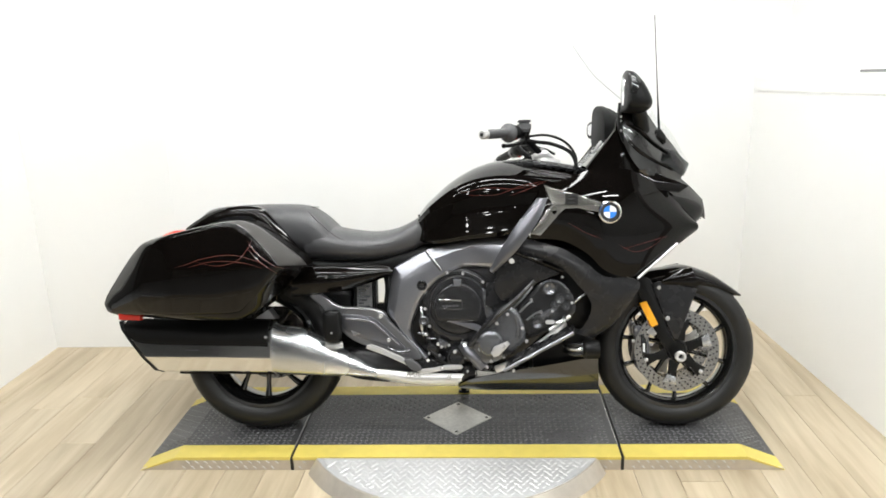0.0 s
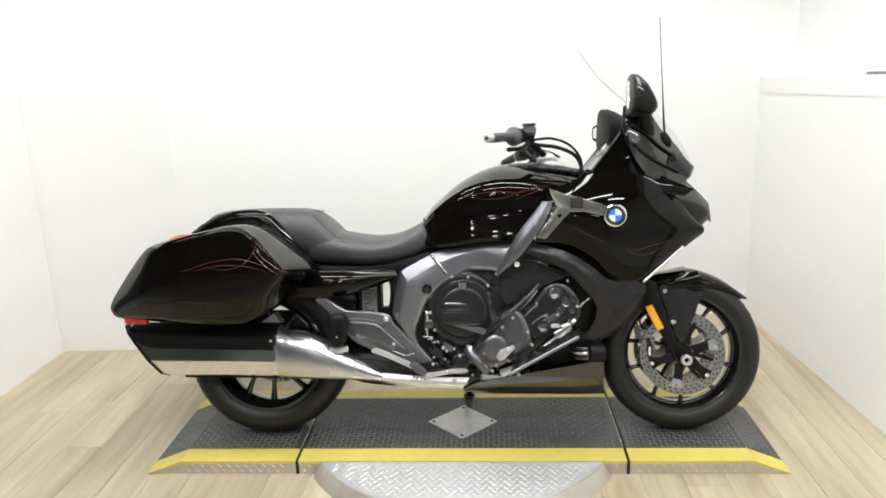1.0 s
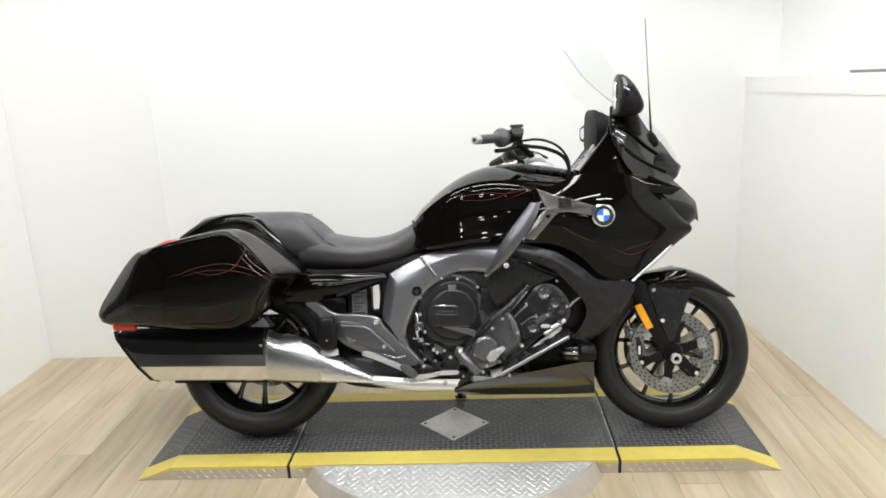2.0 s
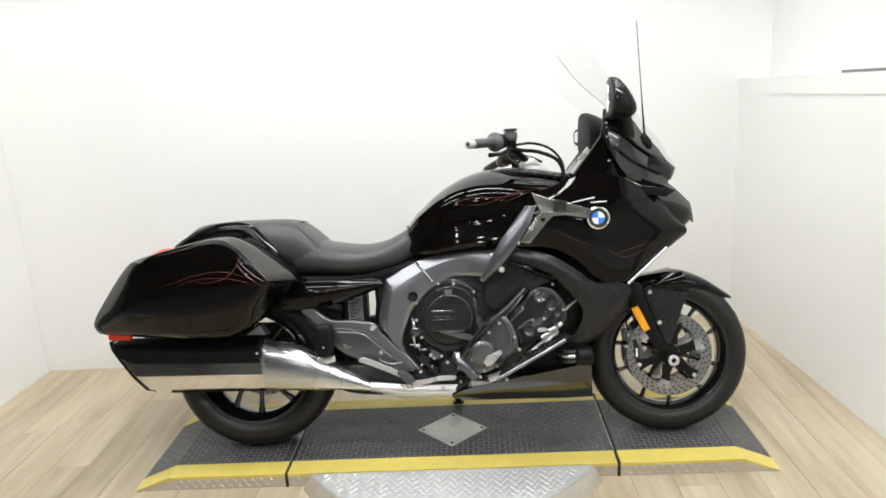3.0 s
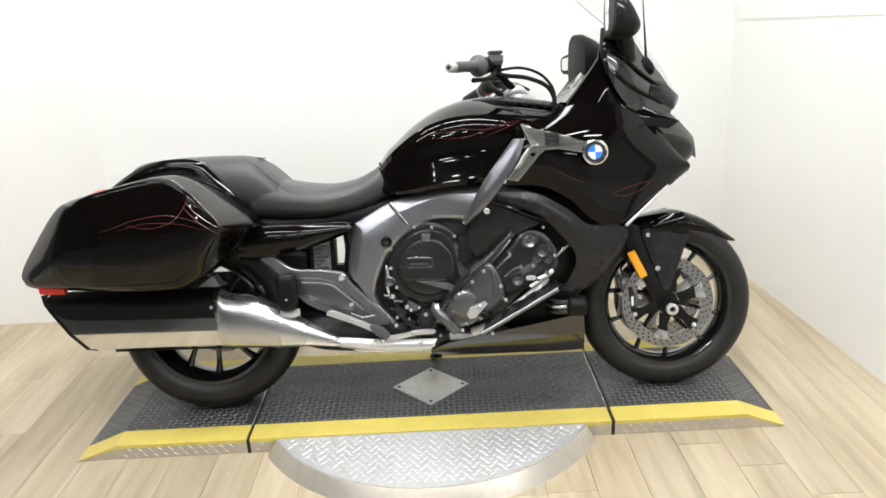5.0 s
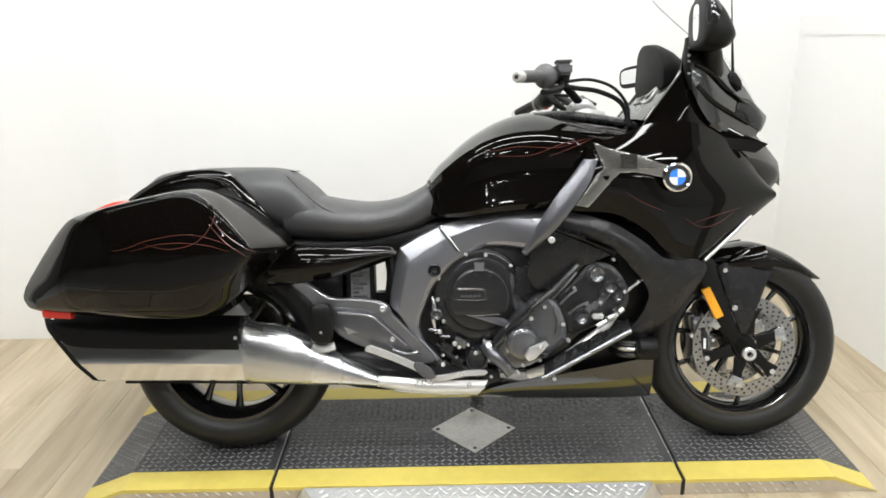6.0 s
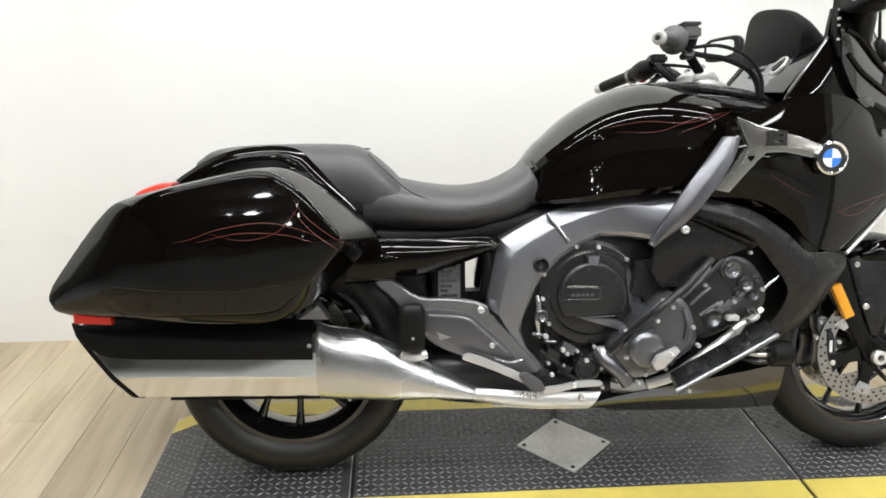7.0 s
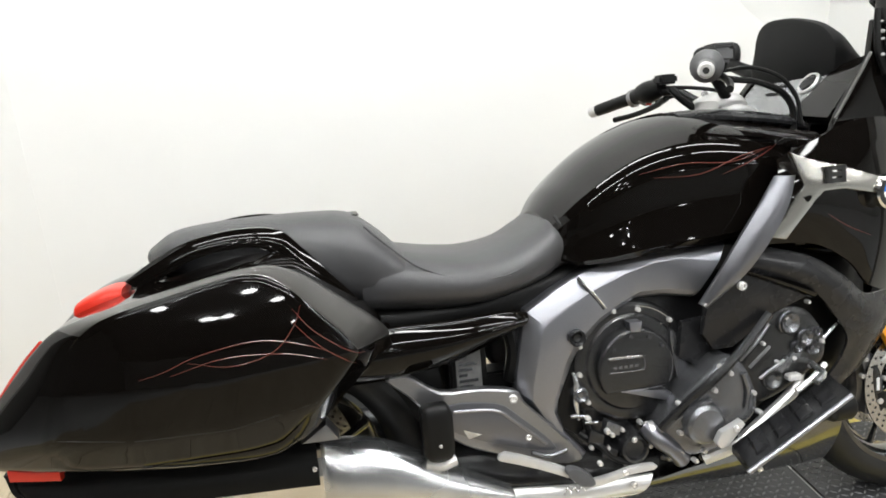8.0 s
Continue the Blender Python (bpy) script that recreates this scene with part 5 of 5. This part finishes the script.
part("duct_face", plate([(0.880, 0.500), (0.890, 0.580), (0.960, 0.585), (1.020, 0.560), (0.985, 0.512), (0.930, 0.470)], -0.205, -0.185, 0.006), SATIN_DARK, bike, "flat dark duct face")
bolt(0.979, -0.300, 0.668, bike, 0.010)
# hoses and small works behind the clutch cover
part("water_hose", tube([(0.80, -0.19, 0.345), (0.815, -0.215, 0.325), (0.845, -0.225, 0.300), (0.870, -0.225, 0.268)], 0.020, 14), SATIN_MID, bike, "grey metal coolant pipe")
filter_can = part("filter_can", turned([(-0.10, 0.037), (-0.190, 0.037), (-0.202, 0.032), (-0.204, 0.026), (-0.196, 0.022), (-0.194, 0.010)], (0.769, 0, 0.300), sides=26), ENGINE, bike, "black oil filter can")
for k in range(10):
    a = 2 * math.pi * k / 10
    part("filter_rib", tube([(0.769 + 0.037 * math.cos(a), -0.12, 0.300 + 0.037 * math.sin(a)), (0.769 + 0.037 * math.cos(a), -0.188, 0.300 + 0.037 * math.sin(a))], 0.003, 5, 1), ENGINE_GREY, filter_can)
part("hose_clamp", turned([(-0.006, 0.022), (0.006, 0.022)], (0.805, -0.200, 0.338), "x", 18), BOLT, bike)
part("bleed_valve", tube([(0.640, -0.178, 0.492), (0.645, -0.182, 0.465), (0.642, -0.180, 0.425), (0.648, -0.176, 0.380)], [0.004, 0.007, 0.007, 0.004], 12), BRUSHED, bike, "small bright valve body")
part("valve_ring", turned([(-0.16, 0.018), (-0.190, 0.018), (-0.195, 0.013), (-0.188, 0.006)], (0.652, 0, 0.440), sides=18), ENGINE_GREY, bike)
part("valve_stub", tube([(0.628, -0.18, 0.392), (0.662, -0.184, 0.388)], 0.005, 8), ENGINE_GREY, bike)
part("valve_stub", tube([(0.660, -0.18, 0.372), (0.690, -0.184, 0.370)], 0.0045, 8), ENGINE_GREY, bike)
for k, (bx, bz) in enumerate(((0.708, 0.309), (0.717, 0.341), (0.766, 0.324), (0.812, 0.247), (0.806, 0.300), (0.660, 0.390), (0.669, 0.316), (0.626, 0.313), (0.704, 0.353), (0.744, 0.346))):
    bolt(bx, -0.190 - 0.006 * (k % 3), bz, crank, 0.0050 + 0.0008 * (k % 3), deep=0.007)
for k, (bx, bz) in enumerate(((0.660, 0.330), (0.700, 0.345), (0.690, 0.290), (0.740, 0.255), (0.830, 0.262))):
    part("small_bracket", plate([(bx, bz), (bx + 0.035, bz - 0.01), (bx + 0.04, bz + 0.012), (bx + 0.008, bz + 0.03)], -0.195, -0.17, 0.003), ENGINE_GREY if k % 2 else ENGINE, crank)
part("wiring", tube([(0.65, -0.17, 0.345), (0.69, -0.195, 0.315), (0.725, -0.19, 0.280), (0.79, -0.20, 0.255)], 0.007, 8), PLASTIC, bike)
part("wiring", tube([(0.66, -0.17, 0.400), (0.672, -0.185, 0.350), (0.70, -0.19, 0.300)], 0.005, 8), PLASTIC, bike)
part("oil_plug", turned([(-0.19, 0.014), (-0.225, 0.014), (-0.23, 0.010)], (0.842, 0, 0.282), sides=6), ENGINE_GREY, bike)

# rider's floorboard
def on_board(u, v, lift=0.0):
    """A place on the sloping board: u along it, v from its outer rim inwards."""
    return (0.948 + 0.240 * u + 0.012 * v, -0.360 + 0.085 * v, 0.296 + 0.128 * u + 0.012 * v + lift)


board = part("floorboard", loft([[on_board(u, 0.0, -0.016), on_board(u, 0.0, 0.0), on_board(u, 1.0, 0.0), on_board(u, 1.0, -0.016)] for u in (0.0, 0.25, 0.5, 0.75, 1.0)]), ENGINE, bike, "black grooved rider floorboard", 20)
for k in range(4):
    u = 0.10 + k * 0.215
    bm = loft([[on_board(u, 0.18, 0.001), on_board(u + 0.14, 0.18, 0.001), on_board(u + 0.17, 0.90, 0.001), on_board(u + 0.03, 0.90, 0.001)],
               [on_board(u + 0.01, 0.20, 0.007), on_board(u + 0.13, 0.20, 0.007), on_board(u + 0.16, 0.88, 0.007), on_board(u + 0.04, 0.88, 0.007)]])
    part("board_pad", bm, SATIN_DARK, board, "", 20)
part("board_rim", tube([on_board(-0.02, -0.02, -0.006), on_board(0.5, -0.03, -0.006), on_board(1.0, -0.02, -0.006)], 0.006, 8), SATIN, board, "grey lower rim")
part("board_end", plate([(0.900, 0.340), (0.912, 0.362), (0.960, 0.382), (0.968, 0.372), (0.928, 0.330), (0.910, 0.326)], -0.318, -0.30, 0.003), SILVER, board, "bright end bracket")
bolt(0.945, -0.322, 0.366, board, 0.007)
part("board_arm", tube([(0.94, -0.31, 0.35), (0.96, -0.27, 0.335), (0.98, -0.22, 0.33)], 0.012, 10), ENGINE, board)
bolt(0.978, -0.350, 0.284, board, 0.006)
part("board_link", tube([(1.13, -0.325, 0.445), (1.16, -0.31, 0.455), (1.17, -0.26, 0.46)], 0.008, 8), BRUSHED, board)
for k in range(3):
    part("tip_over_bar", tube([(1.17, -0.16, 0.318 + k * 0.017), (1.205, -0.222, 0.314 + k * 0.018), (1.28, -0.218, 0.316 + k * 0.016)], 0.008, 10), ENGINE if k != 1 else BRUSHED, bike, "crash bar end")
part("bar_cap", turned([(1.236, 0.026), (1.246, 0.034), (1.290, 0.035), (1.298, 0.031), (1.300, 0.020)], (0, -0.218, 0.332), "x", 26), PLASTIC, bike, "round crash bar cap")

# side stand on the far side
stand = part("side_stand", tube([(0.76, 0.12, 0.23), (0.775, 0.20, 0.13), (0.785, 0.26, 0.066)], 0.013, 10), PLASTIC, bike, "side stand under the left side")
part("stand_foot", body([(0.762, 0.052, 0.062, 0.246, 0.282, 3), (0.785, 0.050, 0.060, 0.248, 0.280, 3), (0.808, 0.052, 0.062, 0.246, 0.282, 3)]), PLASTIC, stand)

# cockpit
cowl_r, cowl_l = both("cockpit_cowl", tilted(plate([(1.245, 0.965), (1.262, 1.003), (1.308, 1.064), (1.360, 1.130), (1.376, 1.205), (1.398, 1.203), (1.410, 1.10), (1.432, 1.040), (1.486, 0.990), (1.560, 0.955), (1.640, 0.925), (1.600, 0.900), (1.40, 0.930)], -0.216, -0.198, 0.005), 1.33, 1.0, 0.17, 0.02), PAINT, bike, "gloss black cockpit cowl", 20)
both("cowl_wing", skin([(1.378, -0.214, 1.207), (1.430, -0.202, 1.203), (1.478, -0.182, 1.194), (1.523, -0.162, 1.138), (1.579, -0.138, 1.086), (1.642, -0.112, 1.004)],
                       [(1.392, -0.226, 1.075), (1.415, -0.222, 1.030), (1.452, -0.210, 0.985), (1.512, -0.184, 0.960), (1.560, -0.160, 0.948), (1.615, -0.130, 0.950)], 0.010, 0.010, 8), PAINT_DARK, bike, "dark satin cowl side below the mirror", 40)
both("wing_crease", tube([(1.400, -0.226, 1.150), (1.450, -0.216, 1.128), (1.500, -0.194, 1.085), (1.560, -0.164, 1.048), (1.605, -0.138, 1.020)], 0.006, 8), PAINT, bike)
both("wing_crease", tube([(1.405, -0.232, 1.090), (1.450, -0.218, 1.050), (1.510, -0.194, 1.018), (1.580, -0.158, 0.985)], 0.005, 8), PAINT, bike)
both("screen_wing", skin([(1.545, -0.166, 1.062), (1.590, -0.150, 1.052), (1.648, -0.122, 1.008)], [(1.530, -0.176, 0.992), (1.580, -0.158, 0.985), (1.626, -0.134, 0.962)], 0.008, 0.004, 5), SMOKED, bike, "smoked clear screen wing", 30)
both("cowl_edge", tube([(1.256, -0.230, 0.996), (1.284, -0.226, 1.033), (1.312, -0.220, 1.068), (1.342, -0.214, 1.106), (1.362, -0.210, 1.134)], 0.0035, 8), PAINT_GREY, bike, "dark metallic cowl edge")
part("screen_slider", tube([(1.382, -0.210, 1.226), (1.378, -0.212, 1.180), (1.379, -0.214, 1.135), (1.394, -0.218, 1.085)], 0.009, 8), PLASTIC, bike)
for k, z in enumerate((1.198, 1.176, 1.160, 1.126)):
    bolt(1.381, -0.222, z, cowl_r, 0.0042 if k % 2 else 0.0032, "cowl_screw")
rings = []
HOOD_RIM = rounded([(0.180, 1.095), (0.182, 1.185), (0.160, 1.236), (0.115, 1.254), (0.045, 1.250), (-0.035, 1.232), (-0.092, 1.208), (-0.128, 1.172), (-0.130, 1.130), (-0.095, 1.095)], 3)
for x, grow, shift, sink in ((1.333, 0.90, 0.0, 0.0), (1.338, 0.98, 0.0, 0.0), (1.358, 1.0, 0.002, 0.0), (1.392, 0.96, 0.010, 0.012), (1.430, 0.86, 0.016, 0.034), (1.490, 0.70, 0.014, 0.075), (1.560, 0.50, 0.0, 0.125)):
    rings.append([(x, 0.025 + shift + (y - 0.025) * grow, 1.165 - sink + (z - 1.165) * grow) for y, z in HOOD_RIM])
hood = part("instrument_hood", loft(rings), HOOD, bike, "matt black instrument hood", 40)
dash = part("dash_panel", skin([(1.262, -0.065, 1.012), (1.258, 0.06, 1.005), (1.255, 0.195, 1.005)], [(1.350, -0.118, 1.112), (1.356, 0.02, 1.122), (1.358, 0.18, 1.118)], 0.0, 0.0, 5), BRUSHED, bike, "silver dash panel")
part("cowl_lining", skin([(1.262, -0.063, 1.012), (1.306, -0.090, 1.062), (1.350, -0.117, 1.112)], [(1.256, -0.206, 1.000), (1.308, -0.206, 1.064), (1.360, -0.200, 1.130)], 0.0, 0.004, 5), PAINT, bike, "gloss black lining of the cowl")
ring = [2 * math.pi * k / 16 for k in range(17)]
part("speaker_ring", tube([(1.320 + 0.027 * 0.62 * math.sin(a), -0.060 + 0.027 * math.cos(a), 1.083 + 0.027 * 0.78 * math.sin(a)) for a in ring], 0.0042, 8, 2), SILVER, dash, "round pale speaker ring")
part("speaker_grille", tube([(1.326, -0.060, 1.078), (1.318, -0.060, 1.087)], 0.0225, 20, 1), SATIN_DARK, dash, "dark speaker grille")
for up in (0.0, 0.022):
    part("switch_slot", tube([(1.306 + up * 0.67, 0.02, 1.066 + up * 0.76), (1.306 + up * 0.67, 0.085, 1.066 + up * 0.76)], 0.0030, 8, 1), SATIN_DARK, dash, "dark slot beside the switches")
part("head_stock", body([(1.06, 0.99, 1.035, -0.07, 0.07, 3), (1.12, 0.98, 1.055, -0.09, 0.09, 3), (1.18, 0.97, 1.04, -0.07, 0.07, 3)]), SILVER, bike, "silver fork bridge")
rings = []
RIDGE = [(1.300, 1.523), (1.365, 1.488), (1.415, 1.412), (1.490, 1.300), (1.560, 1.195), (1.620, 1.120), (1.684, 1.005)]
EDGE = [(1.219, 0.150, 1.449), (1.245, 0.175, 1.398), (1.290, 0.185, 1.333), (1.345, 0.185, 1.280), (1.405, 0.185, 1.228), (1.500, 0.160, 1.140), (1.600, 0.110, 1.020)]
for x, z, ex, half, ez in spline([(*r, *e) for r, e in zip(RIDGE, EDGE)], 5):
    row = []
    for k in range(17):
        u = -1 + k / 8
        row.append((x + (ex - x) * u * u, half * u, z + (ez - z) * u * u))
    row += [(px - 0.0011, py, pz - 0.0007) for px, py, pz in reversed(row)]
    rings.append(row)
screen = part("windshield", loft(rings), GLASS, bike, "clear curved windshield", 60)
screen.visible_shadow = False
part("screen_edge", tube([(x, -y, z) for x, y, z in EDGE[:5]], 0.0011, 6), SATIN_MID, bike, "thin grey windshield edge")
both("screen_arm", tube([(1.50, -0.13, 1.14), (1.47, -0.15, 1.20), (1.40, -0.17, 1.25)], 0.008, 8), PLASTIC, bike)


def mirror(sign):
    rings = []
    shape = rounded([(1.379, 1.250), (1.381, 1.318), (1.396, 1.324), (1.412, 1.318), (1.444, 1.280), (1.472, 1.222), (1.468, 1.196), (1.444, 1.182), (1.395, 1.184), (1.376, 1.196)], 3)
    for y, grow in ((-0.368, 0.45), (-0.360, 0.72), (-0.340, 0.90), (-0.305, 1.0), (-0.265, 1.0), (-0.230, 0.90), (-0.200, 0.70), (-0.190, 0.45)):
        cx, cz = 1.400, 1.225
        rings.append([(cx + (x - cx) * grow, sign * y, cz + (z - cz) * grow) for x, z in shape])
    root = part("mirror", loft(rings), PLASTIC, bike, "black rear-view mirror", 40)
    pane = body([(1.3740, 1.205, 1.300, *sorted((sign * -0.318, sign * -0.272)), 3), (1.3780, 1.205, 1.300, *sorted((sign * -0.318, sign * -0.272)), 3)], 24, 1)
    part("mirror_pane", pane, MIRROR, root, "mirror glass")
    part("mirror_lip", tube([(1.420, sign * -0.306, 1.214), (1.445, sign * -0.309, 1.210), (1.464, sign * -0.306, 1.216)], [0.004, 0.006, 0.003], 8), PLASTIC, root)
    # a gloss black patch paints in the dark reflection on the shell's side
    grid = [(a + (b - a) * k / 4, z) for z, a, b in ((1.306, 1.386, 1.404), (1.295, 1.385, 1.414), (1.282, 1.384, 1.421), (1.266, 1.383, 1.417), (1.250, 1.383, 1.411), (1.236, 1.384, 1.405)) for k in range(5)]
    spots = on_surface([root], grid, 0.0016)
    if len(spots) == 30:
        part("mirror_inset", from_lists(spots, [(5 * r + k, 5 * r + k + 1, 5 * r + k + 6, 5 * r + k + 5) for r in range(5) for k in range(4)]), RIM, root, "gloss black patch standing in for a dark reflection on the mirror shell", 60)
    part("mirror_stalk", tube([(1.435, sign * -0.245, 1.200), (1.45, sign * -0.215, 1.175), (1.46, sign * -0.18, 1.13)], [0.024, 0.028, 0.032], 12), PLASTIC, root)
    return root


mirror(1)
# the far mirror is turned towards the rider
AIM = pose(1.405, 0.480, 1.206, 0, 0, 22)


def aimed(bm):
    bmesh.ops.transform(bm, matrix=AIM, verts=bm.verts)
    return bm


left = part("mirror", aimed(body([(-0.010, -0.038, 0.030, -0.076, 0.076, 4), (0.0, -0.045, 0.036, -0.084, 0.084, 4), (0.022, -0.038, 0.030, -0.072, 0.072, 3.4), (0.046, -0.016, 0.012, -0.036, 0.036, 2.6)])), PLASTIC, bike, "black rear-view mirror")
part("mirror_pane", aimed(body([(-0.0135, -0.030, 0.022, -0.060, 0.062, 4.5), (-0.0105, -0.030, 0.022, -0.060, 0.062, 4.5)], 24, 1)), MIRROR, left, "mirror glass")
part("mirror_stalk", tube([(1.42, 0.42, 1.17), (1.44, 0.32, 1.13), (1.46, 0.20, 1.10)], [0.018, 0.022, 0.026], 12), PLASTIC, left)
part("antenna", tube([(1.530, -0.160, 1.130), (1.524, -0.160, 1.30), (1.516, -0.160, 1.548)], [0.0048, 0.0019, 0.0015], 6), PLASTIC, bike, "thin whip antenna")
part("antenna_base", body([(1.518, 1.100, 1.126, -0.174, -0.148, 3), (1.532, 1.092, 1.136, -0.177, -0.145, 3), (1.552, 1.080, 1.112, -0.172, -0.150, 3)]), PLASTIC, bike)

# handlebar
bar = part("handlebar", tube([(0.985, -0.176, 1.132), (1.030, -0.118, 1.126), (1.080, -0.075, 1.085), (1.115, -0.045, 1.048), (1.125, 0.03, 1.042), (1.115, 0.09, 1.060), (1.080, 0.14, 1.095), (1.030, 0.20, 1.098)], 0.0125, 12), PLASTIC, bike, "black handlebar")


def grip(end, inner, label, bell=0.036, material=GRIP):
    e, i = Vector(end), Vector(inner)
    g = part("grip", tube([e.lerp(i, 0.07), e.lerp(i, 0.3), e.lerp(i, 0.6), e.lerp(i, 0.82), e.lerp(i, 0.95), i], [0.0165, 0.0170, 0.0170, 0.018, bell - 0.002, bell], 18, 4), material, bar, label)
    weight = part("bar_end", tube([e.lerp(i, -0.10), e.lerp(i, -0.05), e.lerp(i, 0.09)], [0.012, 0.016, 0.016], 16, 3), SILVER, g, "bright bar end weight")
    part("end_socket", tube([e.lerp(i, -0.106), e.lerp(i, -0.09)], 0.0065, 12, 1), GAP, weight)
    part("switch_box", tube([i, i.lerp(e, -0.18), i.lerp(e, -0.42)], [0.026, 0.030, 0.022], 14, 3), PLASTIC, bar)
    return g


GR0, GR1 = (0.889, -0.337, 1.113), (0.980, -0.186, 1.131)
GL0, GL1 = (0.952, 0.372, 1.064), (1.025, 0.225, 1.096)
grip(GR0, GR1, "black rubber grip")
grip(GL0, GL1, "black rubber grip", 0.024, PLASTIC)
part("lever", tube([(1.035, -0.130, 1.118), (1.025, -0.19, 1.098), (0.995, -0.25, 1.082), (0.955, -0.31, 1.074)], [0.009, 0.008, 0.007, 0.008], 10), PLASTIC, bar, "black brake lever")
part("lever", tube([(1.07, 0.17, 1.080), (1.065, 0.23, 1.062), (1.04, 0.30, 1.045), (1.005, 0.36, 1.035)], [0.009, 0.008, 0.007, 0.008], 10), PLASTIC, bar, "black clutch lever")
tank_cup = part("fluid_reservoir", block(1.014, 1.064, -0.160, -0.112, 1.138, 1.174, 0.008), GRIP, bar, "dark grey brake fluid reservoir")
part("reservoir_cap", block(1.013, 1.065, -0.161, -0.111, 1.173, 1.181, 0.004), GRIP, tank_cup)
tank_cup = part("fluid_reservoir", block(1.035, 1.085, 0.13, 0.18, 1.115, 1.140, 0.006), PLASTIC, bar, "black clutch fluid reservoir")
part("reservoir_stem", tube([(1.05, -0.132, 1.15), (1.045, -0.13, 1.13), (1.035, -0.12, 1.115)], 0.014, 10), PLASTIC, bar)
part("red_switch", block(0.996, 1.008, -0.186, -0.176, 1.108, 1.120, 0.002), RED, bar, "small red switch")
part("red_switch", block(1.03, 1.045, 0.20, 0.215, 1.066, 1.076, 0.002), RED, bar, "small red switch")
part("cable", tube([(1.045, -0.125, 1.108), (1.09, -0.125, 1.100), (1.143, -0.122, 1.092), (1.205, -0.122, 1.064), (1.230, -0.125, 1.022), (1.226, -0.13, 0.975)], 0.0075, 8), PLASTIC, bar)
part("cable", tube([(1.050, -0.115, 1.122), (1.12, -0.13, 1.125), (1.185, -0.14, 1.10), (1.225, -0.145, 1.05), (1.232, -0.15, 0.99)], 0.005, 8), PLASTIC, bar)
part("cable", tube([(1.025, 0.06, 1.101), (1.046, 0.05, 1.074), (1.085, 0.05, 1.046), (1.130, 0.05, 1.033)], 0.010, 8), PLASTIC, bar)
part("cable", tube([(1.035, 0.10, 1.105), (1.080, 0.06, 1.098), (1.125, 0.02, 1.085), (1.165, 0.00, 1.062)], 0.005, 8), PLASTIC, bar)
part("cable", tube([(1.07, 0.23, 1.075), (1.12, 0.16, 1.085), (1.17, 0.10, 1.04)], 0.006, 8), PLASTIC, bar)
clamp = part("bar_clamp", body([(1.078, 1.036, 1.060, -0.07, 0.07, 3), (1.095, 1.034, 1.074, -0.075, 0.075, 3), (1.128, 1.034, 1.078, -0.075, 0.075, 3), (1.150, 1.034, 1.056, -0.07, 0.07, 3)]), SILVER, bar, "silver handlebar clamp")
for sy in (-0.05, 0.05):
    bolt(1.112, sy, 1.080, clamp, 0.008)
part("riser", tube([(1.118, -0.045, 1.02), (1.120, -0.045, 1.055)], 0.022, 14), SILVER, bar)
part("riser", tube([(1.122, 0.045, 1.02), (1.124, 0.045, 1.052)], 0.022, 14), SILVER, bar)
part("clutch_clamp", tube([(1.030, 0.226, 1.092), (1.036, 0.213, 1.097), (1.041, 0.203, 1.099)], 0.0285, 16), SATIN_LIGHT, bar, "satin switch clamp")
part("clutch_clamp", tube([(1.014, 0.258, 1.088), (1.019, 0.248, 1.090)], 0.0245, 16, 1), SATIN_LIGHT, bar, "satin switch clamp")


# ---------------------------------------------------------------- floor planks, last
def plank_mesh(length, width):
    bm = block(-width / 2 + 0.0006, width / 2 - 0.0006, 0.0006, length - 0.0006, -0.004, 0.0)
    top = [e for e in bm.edges if e.verts[0].co.z > -1e-6 and e.verts[1].co.z > -1e-6]
    bmesh.ops.bevel(bm, geom=top, offset=0.0009, segments=1, affect="EDGES")
    data = bpy.data.meshes.new("plank")
    bm.to_mesh(data)
    bm.free()
    data.materials.append(OAK)
    return data


WIDE, LONG = 0.152, 1.22
PLANK = plank_mesh(LONG, WIDE)
order = random.Random(4)
for i in range(31):
    shift = order.uniform(0, LONG)
    for j in range(7):
        y = -3.19 - shift + j * LONG
        low, high = max(y, -3.19), min(y + LONG, 1.60)
        if high - low < 0.05:
            continue
        ob = new("plank", PLANK)
        ob.location = (-1.55 + i * WIDE, low, 0)
        ob.scale.y = (high - low) / LONG
        ob.parent = floor
